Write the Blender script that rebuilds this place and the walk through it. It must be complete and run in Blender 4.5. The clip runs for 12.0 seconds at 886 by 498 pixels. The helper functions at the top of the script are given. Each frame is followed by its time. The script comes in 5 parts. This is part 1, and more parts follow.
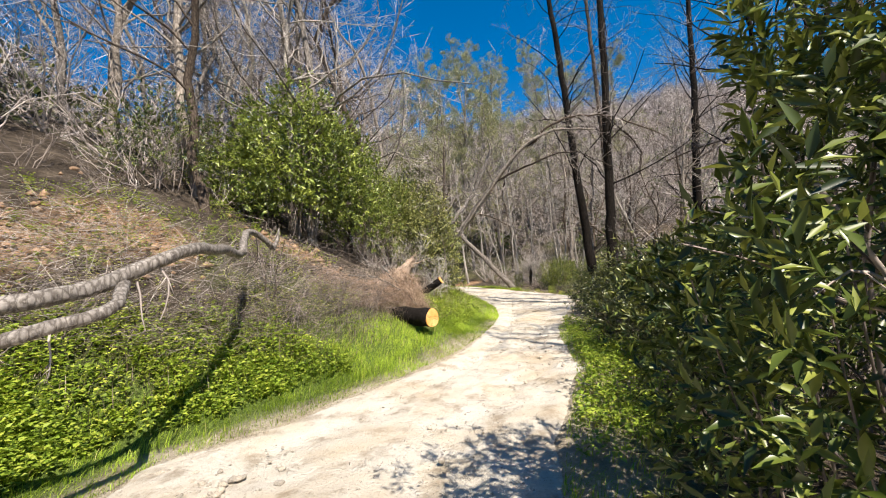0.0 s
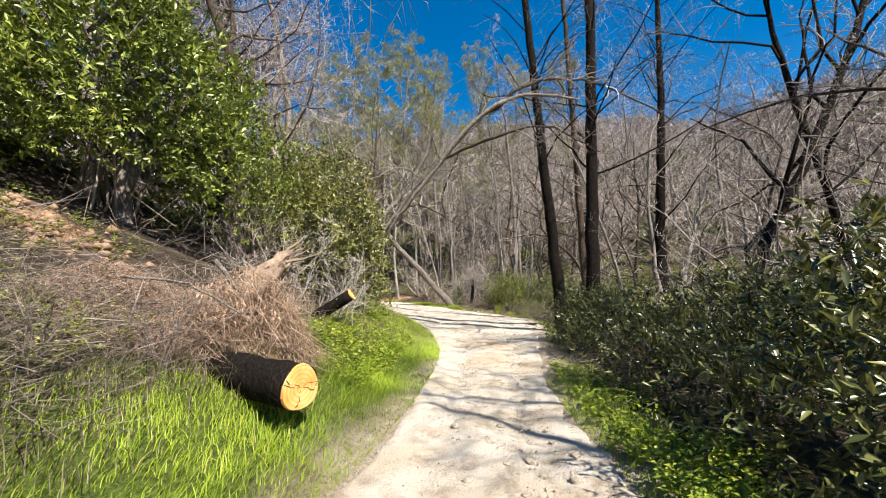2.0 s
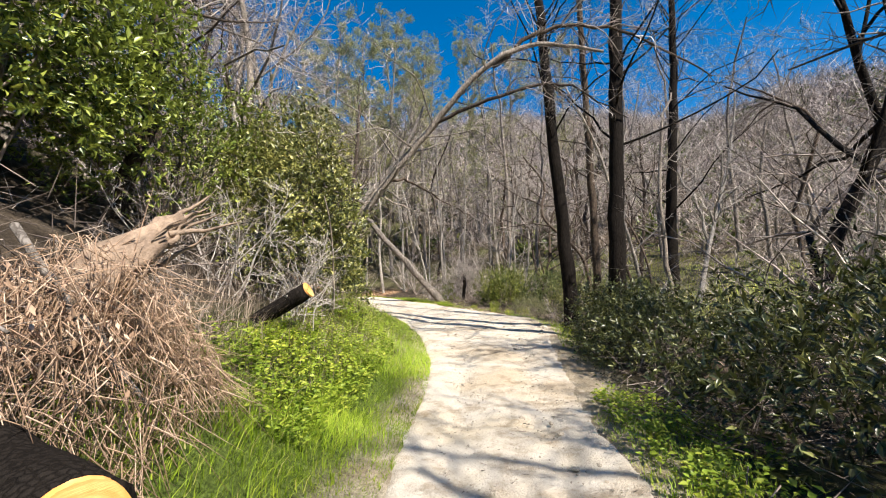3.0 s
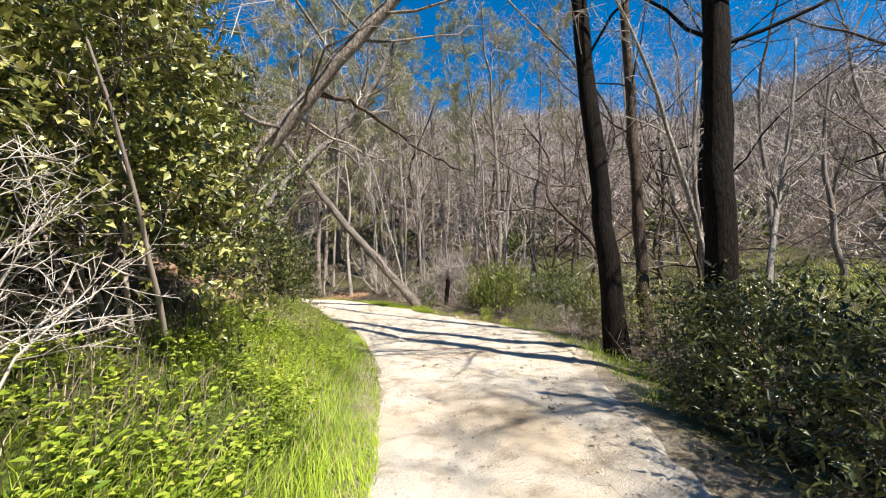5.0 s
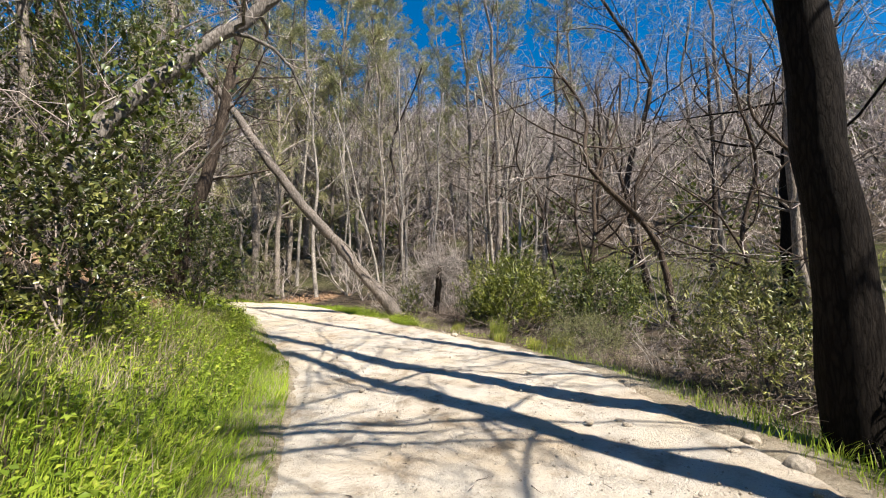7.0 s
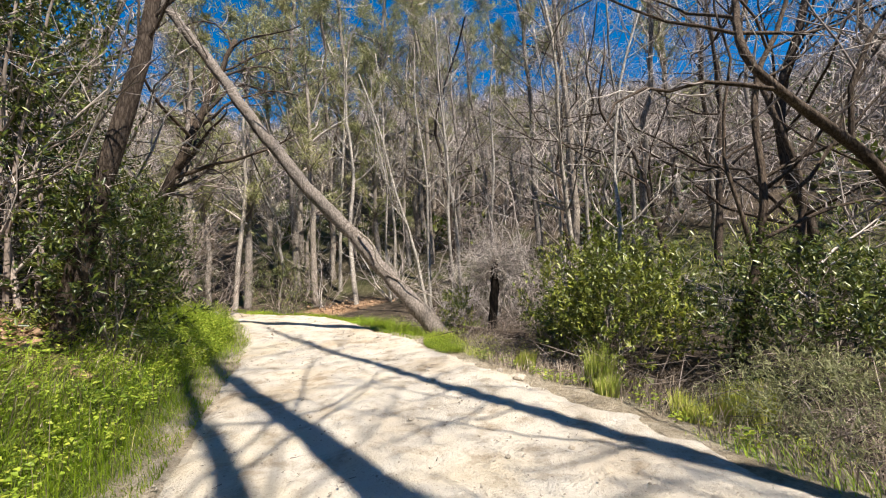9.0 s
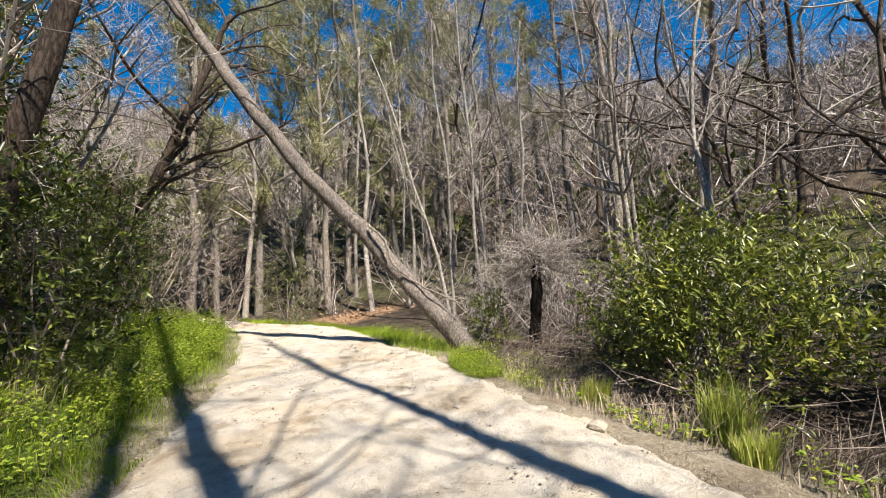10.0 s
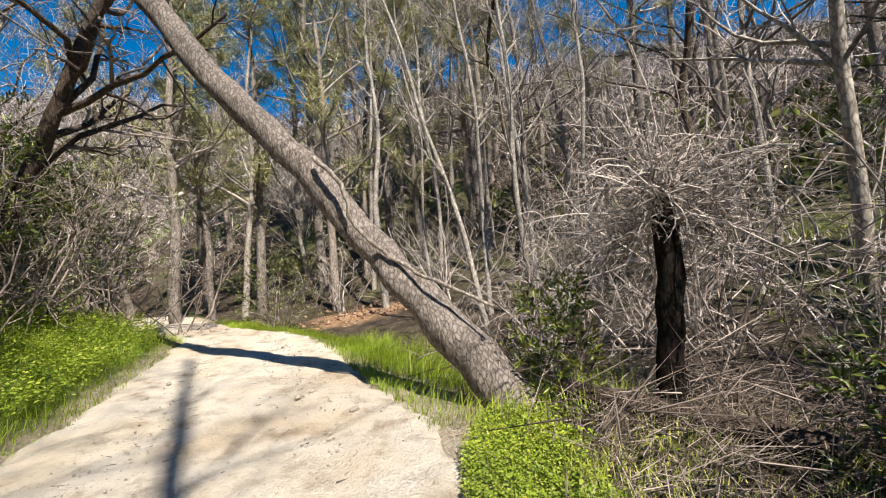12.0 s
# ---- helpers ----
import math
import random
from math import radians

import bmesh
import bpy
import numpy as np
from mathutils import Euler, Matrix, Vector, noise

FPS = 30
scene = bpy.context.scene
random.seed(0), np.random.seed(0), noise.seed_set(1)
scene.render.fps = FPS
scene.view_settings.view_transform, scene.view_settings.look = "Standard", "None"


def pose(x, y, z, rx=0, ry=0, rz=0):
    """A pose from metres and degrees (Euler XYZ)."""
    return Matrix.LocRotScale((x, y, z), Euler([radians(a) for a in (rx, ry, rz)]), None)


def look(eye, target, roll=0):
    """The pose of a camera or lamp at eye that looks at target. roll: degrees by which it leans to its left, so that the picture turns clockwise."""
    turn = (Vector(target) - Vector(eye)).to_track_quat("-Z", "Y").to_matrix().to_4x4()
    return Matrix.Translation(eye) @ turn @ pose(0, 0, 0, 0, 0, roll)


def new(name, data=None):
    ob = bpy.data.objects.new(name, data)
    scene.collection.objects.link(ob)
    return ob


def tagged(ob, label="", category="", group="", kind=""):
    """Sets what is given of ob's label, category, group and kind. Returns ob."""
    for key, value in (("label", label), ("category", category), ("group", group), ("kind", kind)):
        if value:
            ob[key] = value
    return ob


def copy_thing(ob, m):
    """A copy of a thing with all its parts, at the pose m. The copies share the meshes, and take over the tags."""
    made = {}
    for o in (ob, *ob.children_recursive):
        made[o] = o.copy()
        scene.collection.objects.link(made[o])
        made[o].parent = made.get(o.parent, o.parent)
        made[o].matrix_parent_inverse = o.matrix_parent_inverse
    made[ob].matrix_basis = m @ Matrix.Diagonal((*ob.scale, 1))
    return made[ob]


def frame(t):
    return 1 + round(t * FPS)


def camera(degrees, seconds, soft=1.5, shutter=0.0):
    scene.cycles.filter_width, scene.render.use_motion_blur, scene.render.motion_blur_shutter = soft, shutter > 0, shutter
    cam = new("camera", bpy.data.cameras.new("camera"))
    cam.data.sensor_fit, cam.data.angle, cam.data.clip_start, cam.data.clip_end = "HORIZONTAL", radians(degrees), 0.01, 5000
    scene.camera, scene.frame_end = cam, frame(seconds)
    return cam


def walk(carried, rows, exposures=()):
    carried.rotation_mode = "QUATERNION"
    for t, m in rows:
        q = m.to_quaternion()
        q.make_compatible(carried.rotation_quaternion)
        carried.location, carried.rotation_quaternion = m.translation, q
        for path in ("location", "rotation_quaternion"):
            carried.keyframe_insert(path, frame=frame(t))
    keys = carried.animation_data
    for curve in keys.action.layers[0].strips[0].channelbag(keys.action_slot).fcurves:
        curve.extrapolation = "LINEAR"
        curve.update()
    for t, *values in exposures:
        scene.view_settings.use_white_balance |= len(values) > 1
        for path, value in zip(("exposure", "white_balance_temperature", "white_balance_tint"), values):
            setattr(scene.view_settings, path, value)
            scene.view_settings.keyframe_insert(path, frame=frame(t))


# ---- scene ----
cam = camera(94.9, 12.0, soft=1.1)
METRES, EYE, TILT, LEAN, TURN = 23.0, 1.45, 3.5, 5.0, 0.0
ROWS = [
    (0.0, 0.0, 0.0, 0.0, -0.0, 0.0, -0.0),
    (0.5, -0.0017, 0.0488, -0.0048, -0.19, 0.85, -0.14),
    (1.0, 0.0003, 0.0982, -0.0078, -4.66, 1.81, -1.44),
    (1.5, 0.0079, 0.1423, -0.0106, -8.19, 2.31, -2.34),
    (2.0, 0.0137, 0.1889, -0.0126, -9.48, 2.17, -2.89),
    (2.5, 0.018, 0.2342, -0.0159, -10.52, 1.6, -3.29),
    (4.5, 0.0528, 0.3927, -0.0259, -13.18, 1.68, -3.44),
    (5.0, 0.0623, 0.4382, -0.0298, -13.98, 1.92, -3.83),
    (5.5, 0.0727, 0.4826, -0.0317, -12.22, 2.05, -3.3),
    (6.0, 0.0824, 0.5287, -0.0349, -9.46, 1.72, -2.63),
    (6.5, 0.0861, 0.573, -0.0383, -10.44, 1.68, -3.11),
    (7.0, 0.0989, 0.6152, -0.0416, -16.39, 2.4, -4.72),
    (9.0, 0.1511, 0.7609, -0.0444, -6.98, 1.6, -2.01),
    (9.5, 0.153, 0.7942, -0.0476, -2.34, 1.22, -0.87),
    (10.0, 0.1545, 0.8281, -0.0497, -4.09, 2.17, -1.24),
    (10.5, 0.1617, 0.8625, -0.049, -8.35, 2.69, -2.34),
    (11.0, 0.1671, 0.8984, -0.0521, -9.84, 1.87, -2.79),
    (11.5, 0.1702, 0.9357, -0.0555, -6.4, 0.89, -1.86),
    (12.0, 0.1752, 0.9763, -0.0595, 1.69, 0.61, 0.46),
]
EXPOSURES = [(0.0, 1.4), (2.5, 1.45), (5.5, 1.5), (7.0, 1.4), (9.5, 1.4), (12.0, 1.35)]
walk(cam, [(t, pose(0, 0, EYE, TILT, LEAN, TURN) @ pose(METRES * x, METRES * y, METRES * z, 90 + pitch, roll, yaw)) for t, x, y, z, yaw, pitch, roll in ROWS], EXPOSURES)

# ---- light: clear spring sky, sun behind and to the right of the walker ----
SUN_AZ, SUN_EL = 148.0, 52.0  # degrees clockwise from +y, degrees above the horizon
world = bpy.data.worlds.new("sky")
scene.world = world
world.use_nodes = True
wn = world.node_tree
sky = wn.nodes.new("ShaderNodeTexSky")
sky.sky_type = "NISHITA"
sky.sun_disc = False
sky.sun_elevation, sky.sun_rotation = radians(SUN_EL), radians(SUN_AZ)
sky.altitude, sky.air_density, sky.dust_density, sky.ozone_density = 300, 1.0, 0.1, 1.5
wn.nodes["Background"].inputs[1].default_value = 0.06
vivid = wn.nodes.new("ShaderNodeHueSaturation")
vivid.inputs["Saturation"].default_value = 1.52
wn.links.new(sky.outputs[0], vivid.inputs["Color"])
wn.links.new(vivid.outputs[0], wn.nodes["Background"].inputs[0])

lamp = bpy.data.lights.new("sun", "SUN")
lamp.energy, lamp.angle, lamp.color = 4.3, radians(0.53), (1.0, 0.915, 0.79)
sun = new("sun", lamp)
sa, se = radians(SUN_AZ), radians(SUN_EL)
sun.matrix_world = look((30 * math.sin(sa) * math.cos(se), 30 * math.cos(sa) * math.cos(se), 30 * math.sin(se)), (0, 0, 0))


# ---- materials ----
def material(name, rough=0.8, spec=0.3):
    m = bpy.data.materials.new(name)
    m.use_nodes = True
    b = m.node_tree.nodes["Principled BSDF"]
    b.inputs["Roughness"].default_value = rough
    b.inputs["Specular IOR Level"].default_value = spec
    return m, m.node_tree, b


def node(nt, kind, **values):
    n = nt.nodes.new(kind)
    for key, value in values.items():
        n.inputs[key.replace("_", " ")].default_value = value
    return n


def ramp(nt, source, stops):
    r = nt.nodes.new("ShaderNodeValToRGB")
    while len(r.color_ramp.elements) < len(stops):
        r.color_ramp.elements.new(0.5)
    for e, (p, c) in zip(r.color_ramp.elements, stops):
        e.position, e.color = p, (*c, 1)
    nt.links.new(source, r.inputs[0])
    return r.outputs[0]


def mix(nt, fac, a, b, mode="MIX"):
    m = nt.nodes.new("ShaderNodeMix")
    m.data_type, m.blend_type = "RGBA", mode
    for slot, value in ((0, fac), (6, a), (7, b)):
        if isinstance(value, (int, float)):
            m.inputs[slot].default_value = value
        elif isinstance(value, tuple):
            m.inputs[slot].default_value = (*value, 1)
        else:
            nt.links.new(value, m.inputs[slot])
    return m.outputs[2]


def coords(nt, scale=(1, 1, 1)):
    t = nt.nodes.new("ShaderNodeTexCoord")
    p = nt.nodes.new("ShaderNodeMapping")
    p.inputs["Scale"].default_value = scale
    nt.links.new(t.outputs["Object"], p.inputs[0])
    return p.outputs[0]


def noise_tex(nt, vec, scale, detail=5.0, rough=0.6):
    n = node(nt, "ShaderNodeTexNoise", Scale=scale, Detail=detail, Roughness=rough)
    nt.links.new(vec, n.inputs["Vector"])
    return n.outputs[0]


def bump(nt, bsdf, heights, strength=0.5, distance=0.02):
    last = None
    for h, s in heights:
        b = node(nt, "ShaderNodeBump", Strength=strength * s, Distance=distance)
        nt.links.new(h, b.inputs["Height"])
        if last:
            nt.links.new(last, b.inputs["Normal"])
        last = b.outputs[0]
    nt.links.new(last, bsdf.inputs["Normal"])


def bark(name, dark, light, streak=(7, 7, 1.4), rough=0.85, depth=0.03, moss=None):
    m, nt, b = material(name, rough, 0.08)
    v = coords(nt, streak)
    fine, broad = noise_tex(nt, v, 4.0, 8, 0.7), noise_tex(nt, coords(nt), 1.3, 4)
    vor = nt.nodes.new("ShaderNodeTexVoronoi")
    vor.feature = "DISTANCE_TO_EDGE"
    vor.inputs["Scale"].default_value = 6.5
    nt.links.new(v, vor.inputs["Vector"])
    c = ramp(nt, fine, [(0.3, dark), (0.68, light)])
    c = mix(nt, ramp(nt, broad, [(0.42, (0, 0, 0)), (0.62, (1, 1, 1))]), c, tuple(0.55 * q for q in light), "MIX")
    warp = mix(nt, 0.22, v, nt.nodes["Noise Texture"].outputs["Color"])
    nt.links.new(warp, vor.inputs["Vector"])
    crack = ramp(nt, vor.outputs["Distance"], [(0.0, (0.45, 0.43, 0.42)), (0.2, (1, 1, 1))])
    c = mix(nt, 1.0, c, crack, "MULTIPLY")
    info = nt.nodes.new("ShaderNodeObjectInfo")
    c = mix(nt, 1.0, c, ramp(nt, info.outputs["Random"], [(0, (0.75, 0.75, 0.76)), (1, (1.15, 1.1, 1.05))]), "MULTIPLY")
    if moss:
        c = mix(nt, ramp(nt, noise_tex(nt, coords(nt), 2.6, 6), [(0.52, (0, 0, 0)), (0.66, (1, 1, 1))]), c, moss)
    nt.links.new(c, b.inputs["Base Color"])
    bump(nt, b, [(fine, 0.7), (crack, 0.5)], 0.8, depth)
    return m


def leafy(name, stops, rough=0.45, through_light=0.3, spec=0.4):
    m, nt, b = material(name, rough, spec)
    geo = nt.nodes.new("ShaderNodeNewGeometry")
    c = ramp(nt, geo.outputs["Random Per Island"], stops)
    patch = noise_tex(nt, coords(nt), 0.9, 3)
    c = mix(nt, 1.0, c, ramp(nt, patch, [(0.3, (0.72, 0.76, 0.7)), (0.7, (1.2, 1.12, 1.0))]), "MULTIPLY")
    nt.links.new(c, b.inputs["Base Color"])
    tr = nt.nodes.new("ShaderNodeBsdfTranslucent")
    nt.links.new(c, tr.inputs["Color"])
    sh = nt.nodes.new("ShaderNodeMixShader")
    sh.inputs[0].default_value = through_light
    nt.links.new(b.outputs[0], sh.inputs[1])
    nt.links.new(tr.outputs[0], sh.inputs[2])
    nt.links.new(sh.outputs[0], nt.nodes["Material Output"].inputs[0])
    return m


def dirt_material():
    m, nt, b = material("trail_dirt", 0.95, 0.1)
    v = coords(nt)
    big, mid, fine = noise_tex(nt, v, 0.55, 4), noise_tex(nt, v, 3.5, 6, 0.65), noise_tex(nt, v, 45, 6, 0.7)
    c = ramp(nt, big, [(0.36, (0.49, 0.41, 0.31)), (0.52, (0.57, 0.525, 0.46)), (0.7, (0.54, 0.46, 0.34))])
    c = mix(nt, 0.75, c, ramp(nt, mid, [(0.33, (0.5, 0.44, 0.37)), (0.5, (1, 1, 1)), (0.75, (1.06, 1.05, 1.03))]), "MULTIPLY")
    c = mix(nt, 0.8, c, ramp(nt, fine, [(0.28, (0.55, 0.5, 0.44)), (0.45, (1, 1, 1))]), "MULTIPLY")
    vor = node(nt, "ShaderNodeTexVoronoi", Scale=26.0)
    nt.links.new(v, vor.inputs["Vector"])
    c = mix(nt, 0.55, c, ramp(nt, vor.outputs["Distance"], [(0.06, (0.6, 0.55, 0.48)), (0.16, (1, 1, 1))]), "MULTIPLY")
    nt.links.new(c, b.inputs["Base Color"])
    bump(nt, b, [(mid, 0.9), (fine, 0.9)], 0.9, 0.045)
    return m


def ground_material():
    m, nt, b = material("hillside_ground", 0.95, 0.1)
    v = coords(nt)
    big, mid, fine = noise_tex(nt, v, 0.35, 5), noise_tex(nt, v, 2.6, 6, 0.68), noise_tex(nt, v, 28, 6, 0.75)
    litter = ramp(nt, mid, [(0.3, (0.035, 0.028, 0.022)), (0.5, (0.095, 0.075, 0.058)), (0.72, (0.20, 0.16, 0.12))])
    dirt = ramp(nt, mid, [(0.3, (0.36, 0.29, 0.20)), (0.5, (0.54, 0.46, 0.35)), (0.72, (0.64, 0.57, 0.46))])
    green = ramp(nt, fine, [(0.3, (0.07, 0.11, 0.02)), (0.7, (0.2, 0.27, 0.06))])
    soil = ramp(nt, mid, [(0.28, (0.28, 0.15, 0.08)), (0.5, (0.48, 0.30, 0.18)), (0.72, (0.60, 0.43, 0.29))])
    at = nt.nodes.new("ShaderNodeAttribute")
    at.attribute_name = "cover"
    sep = nt.nodes.new("ShaderNodeSeparateColor")
    nt.links.new(at.outputs["Color"], sep.inputs[0])
    c = mix(nt, ramp(nt, big, [(0.56, (0, 0, 0)), (0.70, (0.5, 0.5, 0.5))]), litter, green)
    c = mix(nt, sep.outputs[1], c, green)
    c = mix(nt, sep.outputs[0], c, soil)
    c = mix(nt, sep.outputs[2], c, dirt)
    c = mix(nt, 0.8, c, ramp(nt, fine, [(0.3, (0.45, 0.43, 0.4)), (0.6, (1.1, 1.1, 1.1))]), "MULTIPLY")
    nt.links.new(c, b.inputs["Base Color"])
    bump(nt, b, [(mid, 1.0), (fine, 1.0)], 1.0, 0.09)
    return m


def sawn_material():
    m, nt, b = material("sawn_wood", 0.7, 0.2)
    v = coords(nt)
    warp = noise_tex(nt, v, 5, 3)
    wave = node(nt, "ShaderNodeTexWave", Scale=9.0, Distortion=2.0, Detail=3.0)
    wave.wave_type, wave.rings_direction = "RINGS", "Z"
    nt.links.new(v, wave.inputs["Vector"])
    c = ramp(nt, warp, [(0.35, (0.72, 0.30, 0.07)), (0.65, (0.82, 0.48, 0.19))])
    c = mix(nt, 0.35, c, ramp(nt, wave.outputs[0], [(0.2, (0.7, 0.5, 0.3)), (0.6, (1, 1, 1))]), "MULTIPLY")
    nt.links.new(c, b.inputs["Base Color"])
    bump(nt, b, [(noise_tex(nt, coords(nt, (2, 40, 2)), 5, 4), 0.6)], 0.4, 0.01)
    return m


def plain_noise(name, dark, light, scale, rough=0.85, depth=0.02):
    m, nt, b = material(name, rough, 0.25)
    v = coords(nt)
    f, g = noise_tex(nt, v, scale, 7, 0.65), noise_tex(nt, v, scale * 7, 5, 0.7)
    c = ramp(nt, f, [(0.32, dark), (0.68, light)])
    c = mix(nt, 0.7, c, ramp(nt, g, [(0.3, (0.6, 0.6, 0.6)), (0.6, (1.1, 1.1, 1.1))]), "MULTIPLY")
    info = nt.nodes.new("ShaderNodeObjectInfo")
    c = mix(nt, 1.0, c, ramp(nt, info.outputs["Random"], [(0, (0.75, 0.75, 0.75)), (1, (1.15, 1.12, 1.08))]), "MULTIPLY")
    nt.links.new(c, b.inputs["Base Color"])
    bump(nt, b, [(f, 0.6), (g, 0.8)], 0.7, depth)
    return m


def strands(name, stops, rough=0.8):
    m, nt, b = material(name, rough, 0.25)
    geo = nt.nodes.new("ShaderNodeNewGeometry")
    c = ramp(nt, geo.outputs["Random Per Island"], stops)
    c = mix(nt, 0.8, c, ramp(nt, noise_tex(nt, coords(nt), 1.4, 4), [(0.32, (0.55, 0.53, 0.52)), (0.66, (1.15, 1.12, 1.1))]), "MULTIPLY")
    nt.links.new(c, b.inputs["Base Color"])
    return m


DIRT, GROUND, SAWN = dirt_material(), ground_material(), sawn_material()
BARK_DARK = bark("charred_bark", (0.007, 0.006, 0.0055), (0.034, 0.028, 0.024), (6, 6, 1.2), 0.85, 0.05)
BARK_BROWN = bark("brown_bark", (0.05, 0.04, 0.033), (0.17, 0.135, 0.11), (6, 6, 1.4), 0.85, 0.05)
BARK_GREY = bark("weathered_bark", (0.14, 0.12, 0.105), (0.46, 0.42, 0.38), (5, 5, 1.6), 0.85, 0.03)
BARK_SCALY = bark("scaly_bark", (0.12, 0.095, 0.08), (0.46, 0.41, 0.37), (6, 6, 2.6), 0.9, 0.05)
BARK_PALE = bark("pale_bark", (0.24, 0.22, 0.195), (0.56, 0.53, 0.49), (4, 4, 2.0), 0.75, 0.015)
WOOD_PALE = plain_noise("splintered_wood", (0.12, 0.085, 0.065), (0.38, 0.29, 0.22), 6.0)
TWIG_GREY = strands("grey_twigs", [(0, (0.06, 0.053, 0.05)), (0.5, (0.34, 0.295, 0.275)), (1, (0.70, 0.64, 0.60))])
TWIG_BROWN = strands("brown_twigs", [(0, (0.05, 0.042, 0.037)), (0.5, (0.19, 0.155, 0.138)), (1, (0.42, 0.36, 0.32))])
TWIG_PALE = strands("bleached_twigs", [(0, (0.30, 0.27, 0.245)), (1, (0.62, 0.58, 0.54))])
TWIG_FAR = strands("hillside_twigs", [(0, (0.05, 0.044, 0.044)), (0.5, (0.31, 0.265, 0.25)), (1, (0.70, 0.635, 0.61))])
DRY = strands("dry_vines", [(0, (0.24, 0.165, 0.105)), (0.5, (0.40, 0.275, 0.195)), (1, (0.60, 0.46, 0.35))])
DRY_GREY = strands("dry_stalks", [(0, (0.09, 0.07, 0.055)), (0.5, (0.24, 0.19, 0.15)), (1, (0.50, 0.42, 0.33))])
GRASS = leafy("spring_grass", [(0, (0.16, 0.27, 0.02)), (0.5, (0.34, 0.47, 0.045)), (0.9, (0.44, 0.56, 0.07)), (1, (0.58, 0.52, 0.24))], 0.5, 0.45, 0.3)
TUFT = leafy("yellow_green_grass", [(0, (0.24, 0.32, 0.05)), (0.7, (0.44, 0.48, 0.10)), (1, (0.55, 0.48, 0.22))], 0.55, 0.35, 0.3)
WEEDS = leafy("weed_leaves", [(0, (0.11, 0.18, 0.02)), (0.6, (0.29, 0.39, 0.045)), (1, (0.42, 0.46, 0.08))], 0.5, 0.35, 0.35)
LEAF_DARK = leafy("bay_leaves", [(0, (0.018, 0.034, 0.007)), (0.55, (0.085, 0.12, 0.02)), (1, (0.24, 0.27, 0.06))], 0.38, 0.18, 0.5)
# bay leaf colours raised to carry sunlight on the two big bank shrubs
LEAF_SUNLIT = leafy("sunlit_bay_leaves", [(0, (0.035, 0.058, 0.01)), (0.5, (0.19, 0.25, 0.042)), (1, (0.36, 0.42, 0.09))], 0.36, 0.25, 0.5)
LEAF_OLIVE = leafy("olive_leaves", [(0, (0.02, 0.026, 0.008)), (0.55, (0.08, 0.098, 0.027)), (1, (0.26, 0.27, 0.09))], 0.33, 0.16, 0.6)
LEAF_BRIGHT = leafy("willow_leaves", [(0, (0.038, 0.06, 0.009)), (0.55, (0.15, 0.185, 0.026)), (1, (0.34, 0.36, 0.07))], 0.36, 0.2, 0.5)
LEAF_PALE = leafy("pale_olive_leaves", [(0, (0.03, 0.04, 0.011)), (0.5, (0.19, 0.21, 0.055)), (1, (0.45, 0.44, 0.17))], 0.36, 0.18, 0.55)
LEAF_SAGE = leafy("sage_leaves", [(0, (0.16, 0.17, 0.09)), (1, (0.36, 0.37, 0.22))], 0.7, 0.2, 0.2)
NEEDLES = leafy("pine_needles", [(0, (0.19, 0.205, 0.10)), (0.6, (0.33, 0.34, 0.17)), (1, (0.46, 0.45, 0.27))], 0.6, 0.25, 0.25)
CLOD = plain_noise("earth_clod", (0.26, 0.15, 0.085), (0.52, 0.36, 0.24), 8.0)
STONE = plain_noise("path_stone", (0.30, 0.26, 0.21), (0.58, 0.52, 0.44), 7.0)


# ---- mesh makers ----
def build_mesh(name, verts, quads=None, tris=None, smooth=False):
    me = bpy.data.meshes.new(name)
    verts = np.asarray(verts, np.float32).reshape(-1, 3)
    me.vertices.add(len(verts))
    me.vertices.foreach_set("co", verts.ravel())
    q = np.zeros((0, 4), np.int32) if quads is None or len(quads) == 0 else np.asarray(quads, np.int32)
    t = np.zeros((0, 3), np.int32) if tris is None or len(tris) == 0 else np.asarray(tris, np.int32)
    index = np.concatenate([q.ravel(), t.ravel()])
    me.loops.add(len(index))
    me.loops.foreach_set("vertex_index", index)
    me.polygons.add(len(q) + len(t))
    starts = np.concatenate([np.arange(len(q)) * 4, 4 * len(q) + np.arange(len(t)) * 3]).astype(np.int32)
    me.polygons.foreach_set("loop_start", starts)
    if smooth:
        me.polygons.foreach_set("use_smooth", np.ones(len(starts), bool))
    me.update(calc_edges=True)
    me.validate()
    return me


def part(name, me, mat, parent=None, label=""):
    """Links a mesh (or a bmesh) as one object, under a thing or a part."""
    if isinstance(me, bmesh.types.BMesh):
        data = bpy.data.meshes.new(name)
        me.to_mesh(data)
        me.free()
        me = data
    for one in (mat if isinstance(mat, (list, tuple)) else [mat]):
        me.materials.append(one)
    ob = new(name, me)
    ob.parent = parent
    return tagged(ob, label)


def thing(name, place, label, category, group="", kind=""):
    ob = new(name)
    ob.location = place
    ob.empty_display_size = 0.1
    return tagged(ob, label, category, group, kind)


def unit(v):
    v = np.asarray(v, float)
    return v / (np.linalg.norm(v, axis=-1, keepdims=True) + 1e-9)


class Split:
    """Gathers tapered tubes, each into a mesh of its own."""

    def __init__(self):
        self.each, self.n = [], 0

    def add(self, *given, **named):
        one = Tubes()
        one.add(*given, **named)
        self.each.append(one)
        self.n += 1


